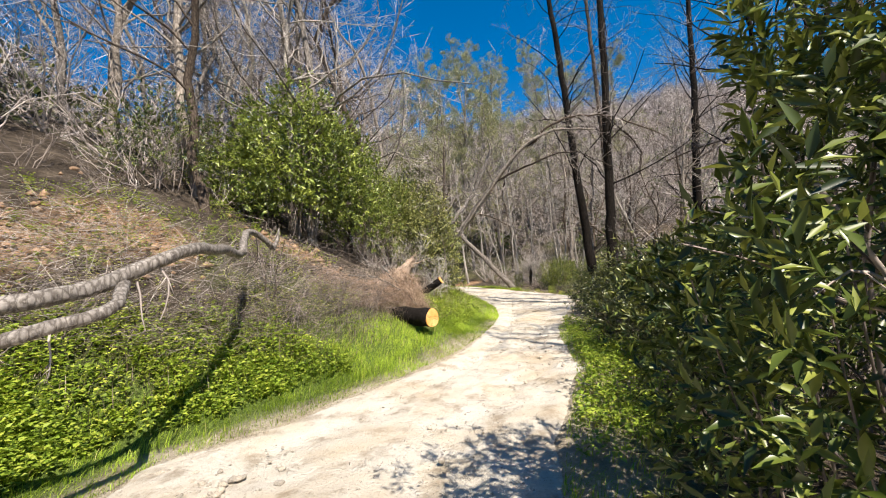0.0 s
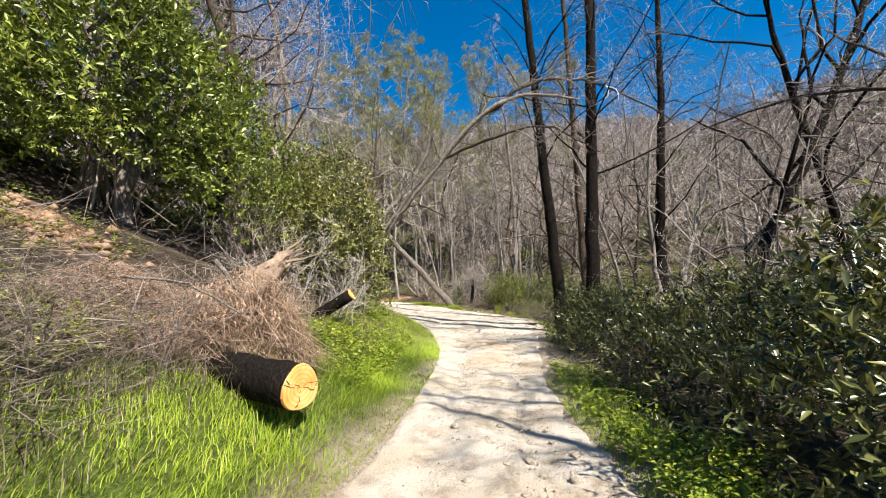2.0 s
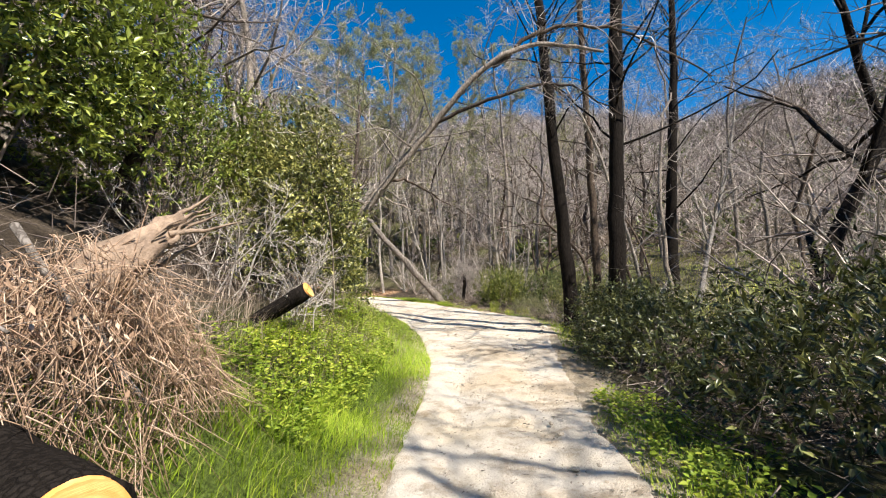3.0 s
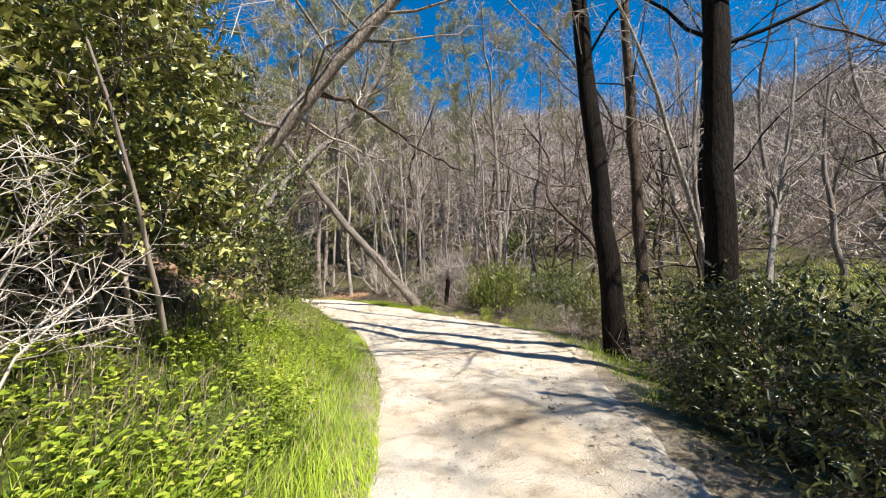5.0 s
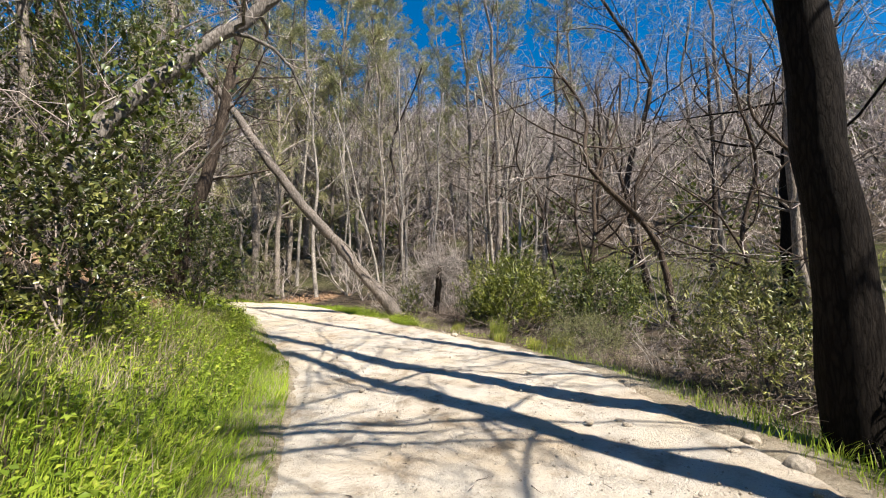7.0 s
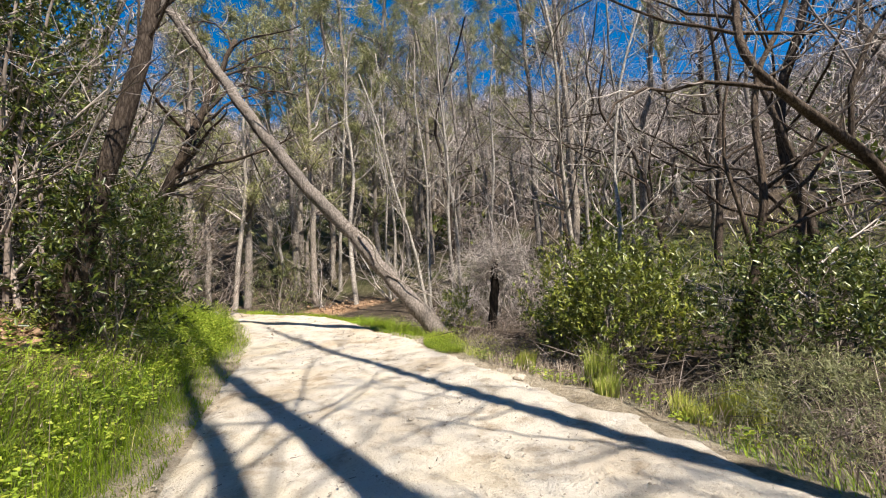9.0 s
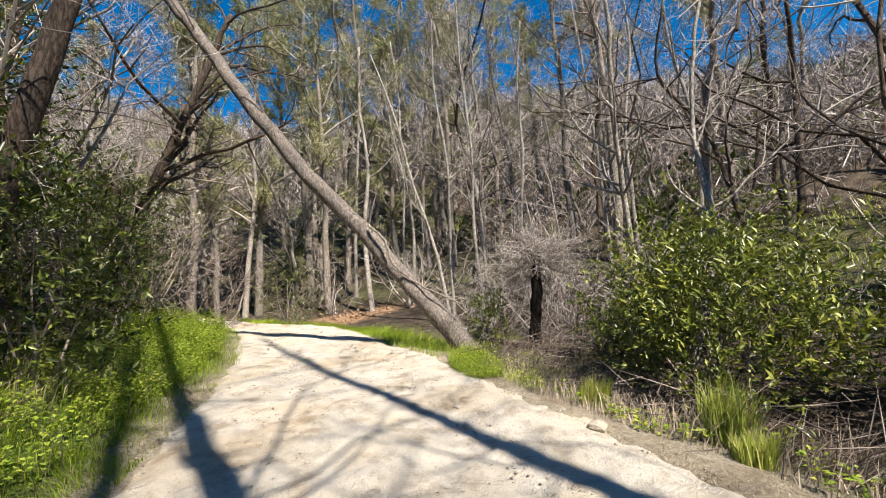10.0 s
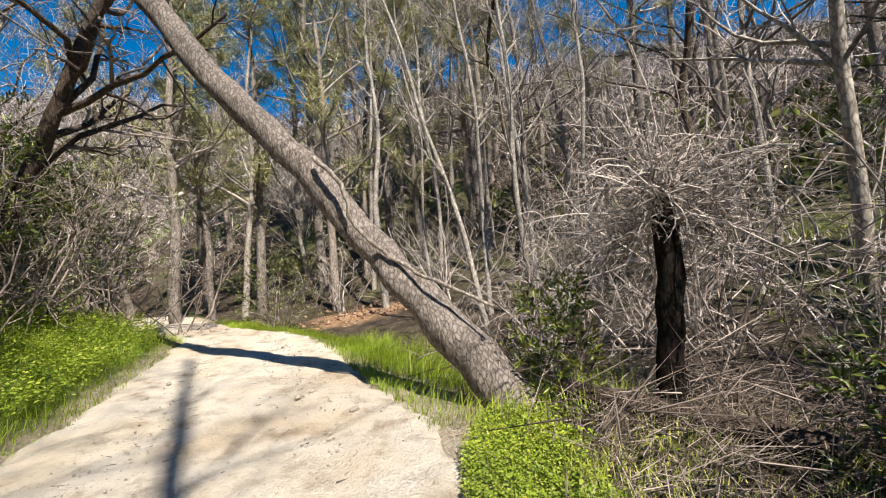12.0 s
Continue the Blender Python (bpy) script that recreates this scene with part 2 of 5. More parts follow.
class Tubes:
    """Gathers tapered tubes into one mesh."""

    def __init__(self):
        self.v, self.q, self.t, self.n = [], [], [], 0

    def add(self, points, radii, sides=5, rough=0.0, rg=None, cap=False):
        p = np.asarray(points, float)
        r = np.broadcast_to(np.asarray(radii, float), (len(p),))
        tan = unit(np.gradient(p, axis=0))
        ref = np.array([0.0, 0.0, 1.0]) if abs(tan[0][2]) < 0.9 else np.array([1.0, 0.0, 0.0])
        a = unit(np.cross(tan[0], ref))
        ang = np.arange(sides) * 2 * np.pi / sides
        ca, sn = np.cos(ang)[:, None], np.sin(ang)[:, None]
        rings = []
        for i in range(len(p)):
            a = unit(a - tan[i] * (a @ tan[i]))
            b = np.cross(tan[i], a)
            k = r[i] if not rough else r[i] * (1 + rg.normal(0, rough, (sides, 1)))
            rings.append(p[i] + k * (ca * a + sn * b))
        self.v.append(np.concatenate(rings))
        i, j = np.meshgrid(np.arange(len(p) - 1), np.arange(sides), indexing="ij")
        i, j = i.ravel(), j.ravel()
        k = (j + 1) % sides
        self.q.append(self.n + np.stack([i * sides + j, i * sides + k, (i + 1) * sides + k, (i + 1) * sides + j], 1))
        self.n += len(p) * sides
        if cap:
            for ring, end in ((0, p[0]), (len(p) - 1, p[-1])):
                self.v.append(end[None])
                base = self.n - len(p) * sides if ring == 0 else self.n - 1 - sides
                idx = base + np.arange(sides)
                nxt = base + (np.arange(sides) + 1) % sides
                self.t.append(np.stack([np.full(sides, self.n), nxt, idx] if ring == 0 else [np.full(sides, self.n), idx, nxt], 1))
                self.n += 1

    def spike(self, a, b, r):
        """A straight twig of three faces, ending in a point."""
        way = unit(b - a)
        u = unit(np.cross(way, (0.3, 0.5, 0.8) if abs(way[2]) < 0.9 else (1.0, 0.2, 0.0))) * r
        w = np.cross(way, u)
        self.v.append(np.array([a + u, a - 0.5 * u + 0.87 * w, a - 0.5 * u - 0.87 * w, b]))
        self.t.append(self.n + np.array([(0, 1, 3), (1, 2, 3), (2, 0, 3)]))
        self.n += 4

    def mesh(self, name, smooth=True):
        return build_mesh(name, np.concatenate(self.v), np.concatenate(self.q), np.concatenate(self.t) if self.t else None, smooth)


def curve(points, n, rg=None, wobble=0.0):
    """A smooth line of n points through the given ones."""
    p = np.asarray(points, float)
    s = np.concatenate([[0], np.cumsum(np.linalg.norm(np.diff(p, axis=0), axis=1))])
    m = np.gradient(p, s, axis=0)
    u = np.linspace(0, s[-1], n)
    k = np.clip(np.searchsorted(s, u, "right") - 1, 0, len(p) - 2)
    h = (s[k + 1] - s[k])[:, None]
    t = ((u - s[k]) / h[:, 0])[:, None]
    out = (2 * t**3 - 3 * t**2 + 1) * p[k] + (t**3 - 2 * t**2 + t) * h * m[k] + (-2 * t**3 + 3 * t**2) * p[k + 1] + (t**3 - t**2) * h * m[k + 1]
    if rg is not None and wobble:
        out[1:-1] += rg.normal(0, wobble, (n - 2, 3))
    return out


def grow(bins, rg, p, d, length, r, level, spec):
    """A branch and, from it, its side branches down to the last level. bins: one Tubes for each level."""
    n = spec["points"][level]
    pts, d = [np.asarray(p, float)], unit(d)
    for _ in range(n):
        d = unit(d + rg.normal(0, spec["wiggle"][level], 3) + np.array([0, 0, spec["rise"][level]]))
        pts.append(pts[-1] + d * length / n)
    pts = np.array(pts)
    if n == 1 and level >= len(spec["kids"]):
        bins[level].spike(pts[0], pts[1], max(r, 1.4 * spec.get("least", 0.002)))
        return
    radii = r * np.linspace(1, spec.get("taper", 0.35) if level < len(spec["kids"]) else 0.25, n + 1)
    bins[level].add(pts, np.maximum(radii, spec.get("least", 0.002)), spec["sides"][level])
    offshoots(bins, rg, pts, radii, length, level, spec)


def offshoots(bins, rg, pts, radii, length, level, spec):
    if level >= len(spec["kids"]):
        return
    for _ in range(spec["kids"][level]):
        u = spec["start"][level] + (1 - spec["start"][level]) * rg.random() ** 0.8
        x = u * (len(pts) - 1)
        i = min(int(x), len(pts) - 2)
        at = pts[i] + (pts[i + 1] - pts[i]) * (x - i)
        along = unit(pts[i + 1] - pts[i])
        side = unit(np.cross(along, rg.normal(0, 1, 3)))
        a = radians(rg.uniform(*spec["angle"]))
        way = along * math.cos(a) + side * math.sin(a)
        size = length * spec["ratio"][level] * rg.uniform(0.55, 1.15) * (1.15 - 0.6 * u)
        grow(bins, rg, at, way, size, radii[i] * spec.get("thin", 0.5), level + 1, spec)


def leaves_mesh(name, at, way, normal, size, width=0.32, fold=0.25):
    """Leaf blades folded along the midrib: two faces each."""
    way, normal = unit(way), unit(normal)
    side = unit(np.cross(way, normal))
    up = np.cross(side, way)
    s = np.asarray(size)[:, None]
    mid = at + way * s * 0.45
    left, right = mid + side * s * width * 0.5 + up * s * width * fold, mid - side * s * width * 0.5 + up * s * width * fold
    tip = at + way * s - up * s * 0.08
    v = np.stack([at, left, tip, right], 1).reshape(-1, 3)
    k = np.arange(len(at))[:, None] * 4
    return build_mesh(name, v, None, np.concatenate([k + [0, 2, 1], k + [0, 3, 2]]))


def blades_mesh(name, base, height, lean, width):
    """Bent grass blades of two segments."""
    n = len(base)
    across = unit(np.stack([-lean[:, 1] + 1e-4, lean[:, 0], np.zeros(n)], 1)) * width[:, None]
    mid = base + np.stack([lean[:, 0] * 0.35, lean[:, 1] * 0.35, height * 0.62], 1)
    tip = base + np.stack([lean[:, 0], lean[:, 1], height], 1)
    v = np.stack([base - across, base + across, mid + across * 0.75, mid - across * 0.75, tip], 1).reshape(-1, 3)
    k = np.arange(n)[:, None] * 5
    return build_mesh(name, v, k + [0, 1, 2, 3], k + [3, 2, 4])


def spikes_mesh(name, base, tip, width, rg):
    """Thin straight twigs, each a slim three-sided spike."""
    way = unit(tip - base)
    a = unit(np.cross(way, rg.normal(0, 1, base.shape))) * np.asarray(width)[:, None]
    b = np.cross(way, a)
    v = np.stack([base + a, base - 0.5 * a + 0.87 * b, base - 0.5 * a - 0.87 * b, tip], 1).reshape(-1, 3)
    k = np.arange(len(base))[:, None] * 4
    return build_mesh(name, v, None, np.concatenate([k + [0, 1, 3], k + [1, 2, 3], k + [2, 0, 3]]))


# ---- plan: the trail's edges and the lie of the land ----
LEFT_Y = [-60, -4, 2, 3.9, 4.6, 5.4, 6.2, 7.7, 9.5, 11.5, 13, 15, 17, 19, 20.7, 23.2, 26, 28.5, 30, 32, 36, 44]
LEFT_X = [-6, -2.8, -3.0, -2.8, -1.95, -1.5, -0.84, 0.04, 0.72, 1.3, 1.6, 1.8, 1.9, 1.86, 1.75, 1.2, 0.65, -0.3, -1.1, -3.6, -8.0, -16]
RIGHT_Y = [-60, -4, 2.7, 3.6, 4.8, 6, 8.4, 10.1, 12, 13.5, 15, 16.5, 19, 21.5, 23.6, 25.3, 27.3, 29, 31.5, 34, 36.5, 44]
RIGHT_X = [-2, 0.55, 0.67, 0.95, 1.4, 1.85, 2.3, 2.75, 3.5, 4.1, 4.75, 5.3, 5.75, 5.2, 4.3, 3.75, 2.65, 1.6, -0.9, -3.2, -5.4, -12.0]


def left_edge(y):
    return np.interp(y, LEFT_Y, LEFT_X)


def right_edge(y):
    return np.interp(y, RIGHT_Y, RIGHT_X)


def trail_z(y):
    return np.interp(y, [-60, 0, 20, 25, 29, 34, 44], [-0.3, -0.06, -0.08, 0.12, 0.4, 0.5, 1.2])


def rumple(x, y, scale, seed):
    """Cheap smooth relief from summed sines, about -1 to 1."""
    rg = np.random.default_rng(seed)
    out = 0
    for k in range(7):
        a, f, ph = rg.uniform(0, 6.28), scale * 1.45**k, rg.uniform(0, 6.28)
        out = out + np.sin((x * math.cos(a) + y * math.sin(a)) * f + ph + 1.3 * np.sin(y * f * 0.6 + ph * 2)) / (k + 1.5)
    return out / 2.2


def land(x, y):
    x, y = np.asarray(x, float), np.asarray(y, float)
    dl, dr = left_edge(y) - x, x - right_edge(y)
    z = trail_z(y)
    steep = np.interp(y, [0, 6, 22, 27, 32], [0.62, 0.62, 0.58, 0.40, 0.34])
    bank = 0.16 * np.clip(dl, 0, 0.6) + steep * (np.clip(dl, 0.6, 8) - 0.6) + 0.5 * (np.clip(dl, 8, 400) - 8)
    z = z + np.minimum(bank, 40 + 4 * np.log1p(np.maximum(bank - 40, 0)))
    z = z + 0.34 * np.exp(-(((x + 0.55) / 0.9) ** 2) - ((y - 8.3) / 1.3) ** 2) * np.clip(dl / 0.35, 0, 1)
    z = z + 0.34 * np.exp(-(((x - 5.35) / 1.15) ** 2) - ((y - 25.5) / 1.2) ** 2) * np.clip(dr / 0.5, 0, 1)
    ditch = -0.26 * np.clip((dr - 0.1) / 0.9, 0, 1)
    rise = 0.10 * np.clip(dr - 3, 0, 4) + 0.24 * np.clip(dr - 7, 0, 8) + 0.34 * np.clip(dr - 15, 0, 500)
    rise = np.minimum(rise, 19 + 3 * np.log1p(np.maximum(rise - 19, 0)))
    z = z + np.where(dr > 0, ditch + rise, 0)
    ahead = 0.56 * np.clip(y - 37 - 0.25 * np.abs(x - 2), 0, 600)
    ahead = np.minimum(ahead, 24 + 3 * np.log1p(np.maximum(ahead - 24, 0)))
    behind = 0.3 * np.clip(-25 - y, 0, 80)
    off = np.clip(np.maximum(dl, dr), 0, None)
    rel = rumple(x, y, 0.9, 3) * 0.10 * np.clip(off / 1.2, 0, 1) + rumple(x, y, 0.09, 5) * np.clip((off - 6) / 30, 0, 1) * 2.2
    return np.maximum(z, 0.6 * z + ahead) + behind + rel


def at_land(x, y, up=0.0):
    return (float(x), float(y), float(land(x, y)) + up)


def spread(step, grow_by, fine_from, fine_to, reach):
    inner = np.arange(fine_from, fine_to + step / 2, step)
    out, d, s = [], 0.0, step
    while d < reach:
        s *= grow_by
        d += s
        out.append(d)
    out = np.array(out)
    return np.concatenate([fine_from - out[::-1], inner, fine_to + out])


def lerp_mask(d, a, b):
    return np.clip((d - a) / (b - a), 0, 1)


def make_ground():
    xs, ys = spread(0.22, 1.12, -8, 12, 700), spread(0.22, 1.12, -1, 36, 700)
    gx, gy = np.meshgrid(xs, ys, indexing="ij")
    z = land(gx, gy)
    dl, dr = left_edge(gy) - gx, gx - right_edge(gy)
    inside = np.clip(np.minimum(-dl, -dr) / 0.25, 0, 1)
    z = z - 0.09 * inside * (gy < 42)
    nx, ny = gx.shape
    i, j = np.meshgrid(np.arange(nx - 1), np.arange(ny - 1), indexing="ij")
    k = (i * ny + j).ravel()
    me = build_mesh("ground", np.stack([gx, gy, z], -1), np.stack([k, k + ny, k + ny + 1, k + 1], 1), None, True)
    soil = np.zeros_like(gx)
    for cx, cy, rx, ry in SOIL_FACES:
        soil = np.maximum(soil, np.clip(1.6 - 1.5 * np.hypot((gx - cx) / rx, (gy - cy) / ry) + 0.5 * rumple(gx, gy, 2.2, 9), 0, 1))
    away = np.maximum(dl, dr)
    dirt = np.clip(1.5 - away / np.where(dr > dl, 0.55, 0.22) + 0.8 * rumple(gx, gy, 1.6, 14), 0, 1)
    dirt = dirt * (gy < 36)
    apron = np.clip(1.5 - 1.6 * np.hypot((gx - 5.6) / 0.9, (gy - 17.2) / 1.6), 0, 1)
    dirt = np.maximum(dirt, apron * 0.6)
    green = lerp_mask(dl, 0.1, 0.4) * (1 - lerp_mask(dl, 1.2, 2.6)) + (dr > 0.1) * (1 - lerp_mask(dr, 0.4, 1.2)) * 0.5
    meadow = lerp_mask(dr, 5, 7) * (1 - lerp_mask(dr, 11, 16)) * (0.25 + 0.4 * rumple(gx, gy, 0.5, 12))
    green = np.clip(np.maximum(green, meadow), 0, 1)
    col = np.stack([soil, green * (1 - soil), dirt, np.ones_like(gx)], -1).reshape(-1, 4).astype(np.float32)
    at = me.color_attributes.new("cover", "FLOAT_COLOR", "POINT")
    at.data.foreach_set("color", col.ravel())
    return tagged(part("ground", me, GROUND), "leaf-littered brown hillside ground with green patches", "ground", kind="structure")


SOIL_FACES = [(-5.3, 6.9, 1.15, 0.9), (-6.0, 5.4, 0.8, 0.8), (-1.2, 17.7, 0.9, 0.9), (-1.0, 22.1, 1.2, 1.3), (1.4, 33.6, 1.8, 1.5), (-3.6, 9.9, 0.8, 0.6)]
make_ground()


def make_trail():
    ys = np.arange(-6, 37, 0.075)
    us = np.linspace(0, 1, 57)
    gy, gu = np.meshgrid(ys, us, indexing="ij")
    ragged = 0.22
    lo = left_edge(ys) - 0.06 + ragged * rumple(ys, 0 * ys, 2.3, 21)
    hi = right_edge(ys) + 0.08 + ragged * rumple(ys, 0 * ys + 9, 2.1, 22)
    gx = lo[:, None] + (hi - lo)[:, None] * gu
    edge = np.minimum(gu, 1 - gu)
    z = trail_z(gy) - 0.05 + 0.065 * np.clip(edge / 0.06, 0, 1)
    rocky = np.clip(0.5 + rumple(gx, gy, 0.8, 30), 0, 1)
    z = z + 0.026 * rumple(gx, gy, 1.1, 31) + (0.010 + 0.014 * rocky) * rumple(gx, gy, 6.0, 32) + (0.004 + 0.014 * rocky) * rumple(gx, gy, 19.0, 33)
    z = z - 0.035 * np.exp(-(((gu - 0.3) / 0.09) ** 2)) - 0.03 * np.exp(-(((gu - 0.72) / 0.09) ** 2))
    z = z + 0.06 * np.clip(1 - edge / 0.08, 0, 1) * (0.5 + 0.5 * rumple(gx, gy, 3.0, 35)) * (gu > 0.5)
    n, m = gx.shape
    i, j = np.meshgrid(np.arange(n - 1), np.arange(m - 1), indexing="ij")
    k = (i * m + j).ravel()
    me = build_mesh("path", np.stack([gx, gy, z], -1), np.stack([k, k + 1, k + m + 1, k + m], 1), None, True)
    return tagged(part("path", me, DIRT), "pale sunlit dirt trail with ruts and loose gravel", "path", kind="structure")


make_trail()

# ---- trees ----
TREE = dict(points=[10, 6, 4, 1], wiggle=[0.06, 0.17, 0.24, 0.28], rise=[0.02, 0.03, 0.0, -0.03], kids=[14, 6, 4], start=[0.45, 0.2, 0.15],
            angle=(35, 78), ratio=[0.27, 0.5, 0.55], sides=[10, 5, 4, 3], thin=0.42, least=0.003)
TALL = dict(TREE, kids=[30, 8, 6], start=[0.22, 0.15, 0.12], ratio=[0.17, 0.5, 0.5], thin=0.2)
SAPLING = dict(points=[9, 5, 4, 1], wiggle=[0.05, 0.14, 0.2, 0.25], rise=[0.02, 0.08, 0.03, 0.0], kids=[16, 5, 3], start=[0.3, 0.2, 0.15],
               angle=(25, 65), ratio=[0.22, 0.5, 0.5], sides=[7, 4, 3, 3], thin=0.5, least=0.003)
OAK = dict(points=[8, 6, 4, 1], wiggle=[0.12, 0.25, 0.3, 0.3], rise=[0.02, 0.06, 0.02, -0.04], kids=[13, 8, 5], start=[0.15, 0.2, 0.15],
           angle=(30, 70), ratio=[0.55, 0.45, 0.5], sides=[8, 5, 4, 3], thin=0.55, least=0.003)
SHRUB = dict(points=[6, 4, 1], wiggle=[0.2, 0.25, 0.25], rise=[0.03, -0.02, -0.05], kids=[7, 5], start=[0.2, 0.15],
             angle=(25, 70), ratio=[0.5, 0.5], sides=[4, 3, 3], thin=0.55, least=0.0025)


def tree(name, label, points, radius, bark_mat, twig_mat, seed, spec=TREE, group="", flare=1.5, tip=0.35, rings=26, kids=None, category="tree", limb_mat=None):
    """A tree whose trunk runs through the given points; it stands at the first."""
    rg = np.random.default_rng(seed)
    base = np.array(points[0], float)
    ob = thing(name, base, label, category, group)
    pts = curve(np.array(points, float) - base, rings, rg, radius * 0.09)
    down = unit(pts[0] - pts[1])
    pts = np.concatenate([[pts[0] + down * 0.35], pts])
    s = np.linspace(0, 1, len(pts))
    radii = radius * (1 - (1 - tip) * s) * (1 + (flare - 1) * np.exp(-s * len(pts) / 2.2))
    spec = dict(spec, kids=list(kids)) if kids else spec
    bins = [Tubes(), Split(), Tubes(), Tubes()]
    bins[3] = bins[2]
    bins[0].add(pts, radii, 14 if radius > 0.1 else 9, 0.06, rg, True)
    length = float(np.linalg.norm(np.diff(pts, axis=0), axis=1).sum())
    offshoots(bins, rg, pts, radii, length, 0, spec)
    part("trunk", bins[0].mesh("trunk"), bark_mat, ob)
    for one in bins[1].each:
        part("limb", one.mesh("limb"), limb_mat or bark_mat, ob)
    if bins[2].n:
        tagged(part("crown", bins[2].mesh("crown", False), twig_mat, ob), kind="stuff")
    return ob


def on(x, y, *rest):
    """A trunk's line: its foot on the land, then the given points."""
    return [at_land(x, y, -0.05), *rest]


# the dark trunks along the right-hand side of the trail
tree("charred_tree", "tall charred dark trunk with bare drooping twigs beside the trail", on(6.0, 16.2, (5.93, 16.24, 1.7), (5.78, 16.34, 5.2), (5.62, 16.46, 9.5), (5.4, 16.6, 14), (5.2, 16.8, 19)), 0.18, BARK_DARK, TWIG_BROWN, 11, dict(TALL, rise=[0.02, -0.05, -0.09, -0.08], ratio=[0.24, 0.5, 0.5]), "tall trunks beside the trail", 1.45, 0.3, 34)
tree("charred_tree", "thick charred trunk with rough bark among leafy shrubs", on(5.78, 14.03, (5.88, 14.02, 1.6), (6.12, 14.0, 5.2), (6.35, 13.98, 9), (6.5, 14.0, 13), (6.6, 14.0, 18)), 0.18, BARK_DARK, TWIG_BROWN, 12, TALL, "tall trunks beside the trail", 1.3, 0.3, 34)
tree("slender_tree", "slender grey-brown trunk, pale higher up", on(7.25, 17.0, (7.28, 17.03, 2.0), (7.28, 17.03, 5.5), (7.26, 17.02, 9), (7.22, 17.0, 12), (7.2, 17.0, 17)), 0.125, BARK_BROWN, TWIG_GREY, 13, TALL, "tall trunks beside the trail", 1.25, 0.35, 34)
tree("dark_tree", "tall dark bare tree standing behind the brush", on(13.58, 21.46, (13.8, 21.4, 4), (14.05, 21.2, 8), (14.3, 21.1, 12), (14.5, 21.0, 17)), 0.25, BARK_DARK, TWIG_BROWN, 14, dict(TALL, ratio=[0.3, 0.5, 0.55]), "tall trunks beside the trail", 1.3)
tree("white_sapling", "thin white leaning sapling with bare curved limbs", on(8.3, 16.35, (7.9, 16.2, 1.8), (7.2, 16.0, 3.6), (6.7, 15.9, 4.9), (5.9, 15.8, 6.3)), 0.06, BARK_PALE, TWIG_PALE, 15, SAPLING)
tree("white_sapling", "thin white trunk leaning over the meadow", on(11.3, 17.8, (12.2, 18.1, 1.9), (13.1, 18.4, 3.6), (14.0, 18.6, 5.6), (14.6, 18.7, 8)), 0.085, BARK_PALE, TWIG_PALE, 16, SAPLING)
tree("leaning_dark_tree", "dark bare trunk leaning out over leafy brush", on(7.6, 11.9, (8.8, 11.8, 2.1), (10.1, 11.6, 4.3), (11.2, 11.3, 6.8), (12.0, 11.0, 9.5)), 0.13, BARK_DARK, TWIG_BROWN, 17, OAK, kids=[9, 6, 4])
tree("dark_tree", "dark crooked bare tree behind leafy brush", on(12.1, 12.7, (11.9, 12.7, 2.5), (11.3, 12.8, 5.2), (10.8, 12.9, 8), (10.9, 13, 10.5)), 0.12, BARK_DARK, TWIG_BROWN, 18, OAK, kids=[10, 6, 4])

tree("dark_tree", "slim dark bare tree standing in roadside brush", on(4.9, 3.0, (4.9, 3.0, 2.5), (5.0, 2.9, 5), (5.1, 2.9, 8), (5.1, 2.8, 10)), 0.11, BARK_BROWN, TWIG_BROWN, 19, dict(TREE, thin=0.35), kids=[10, 4, 3])

# the great leaning trunk and its neighbours
LEANING = [at_land(4.42, 25.6, -0.1), (4.08, 25.74, 0.52), (3.7, 25.9, 0.97), (3.35, 26.05, 1.4), (2.75, 26.25, 2.2), (1.95, 26.4, 3.12), (0.53, 26.75, 5.06), (-0.58, 27.2, 6.72), (-2.2, 27.9, 9.0)]
leaning = tree("leaning_tree", "big grey scaly trunk leaning low over the trail", LEANING, 0.16, BARK_SCALY, TWIG_GREY, 21, dict(TREE, thin=0.16, ratio=[0.2, 0.5, 0.5]), flare=1.7, tip=0.6, rings=40, kids=[9, 5, 4])


def lying_branch(parent):
    """A dead branch that rests along the lower trunk."""
    rg = np.random.default_rng(28)
    t = Tubes()
    line = np.array([(2.85, 26.05, 2.3), (3.12, 25.9, 1.98), (3.22, 25.86, 1.62), (3.36, 25.86, 1.46), (3.6, 25.78, 1.26), (3.95, 25.62, 1.05), (4.3, 25.5, 0.86)]) - np.array(parent.location)
    t.add(curve(line, 26, rg, 0.006), np.linspace(0.022, 0.012, 26), 7, 0.08, rg, True)
    part("dead_branch", t.mesh("dead_branch"), BARK_GREY, parent, "thin pale dead branch")


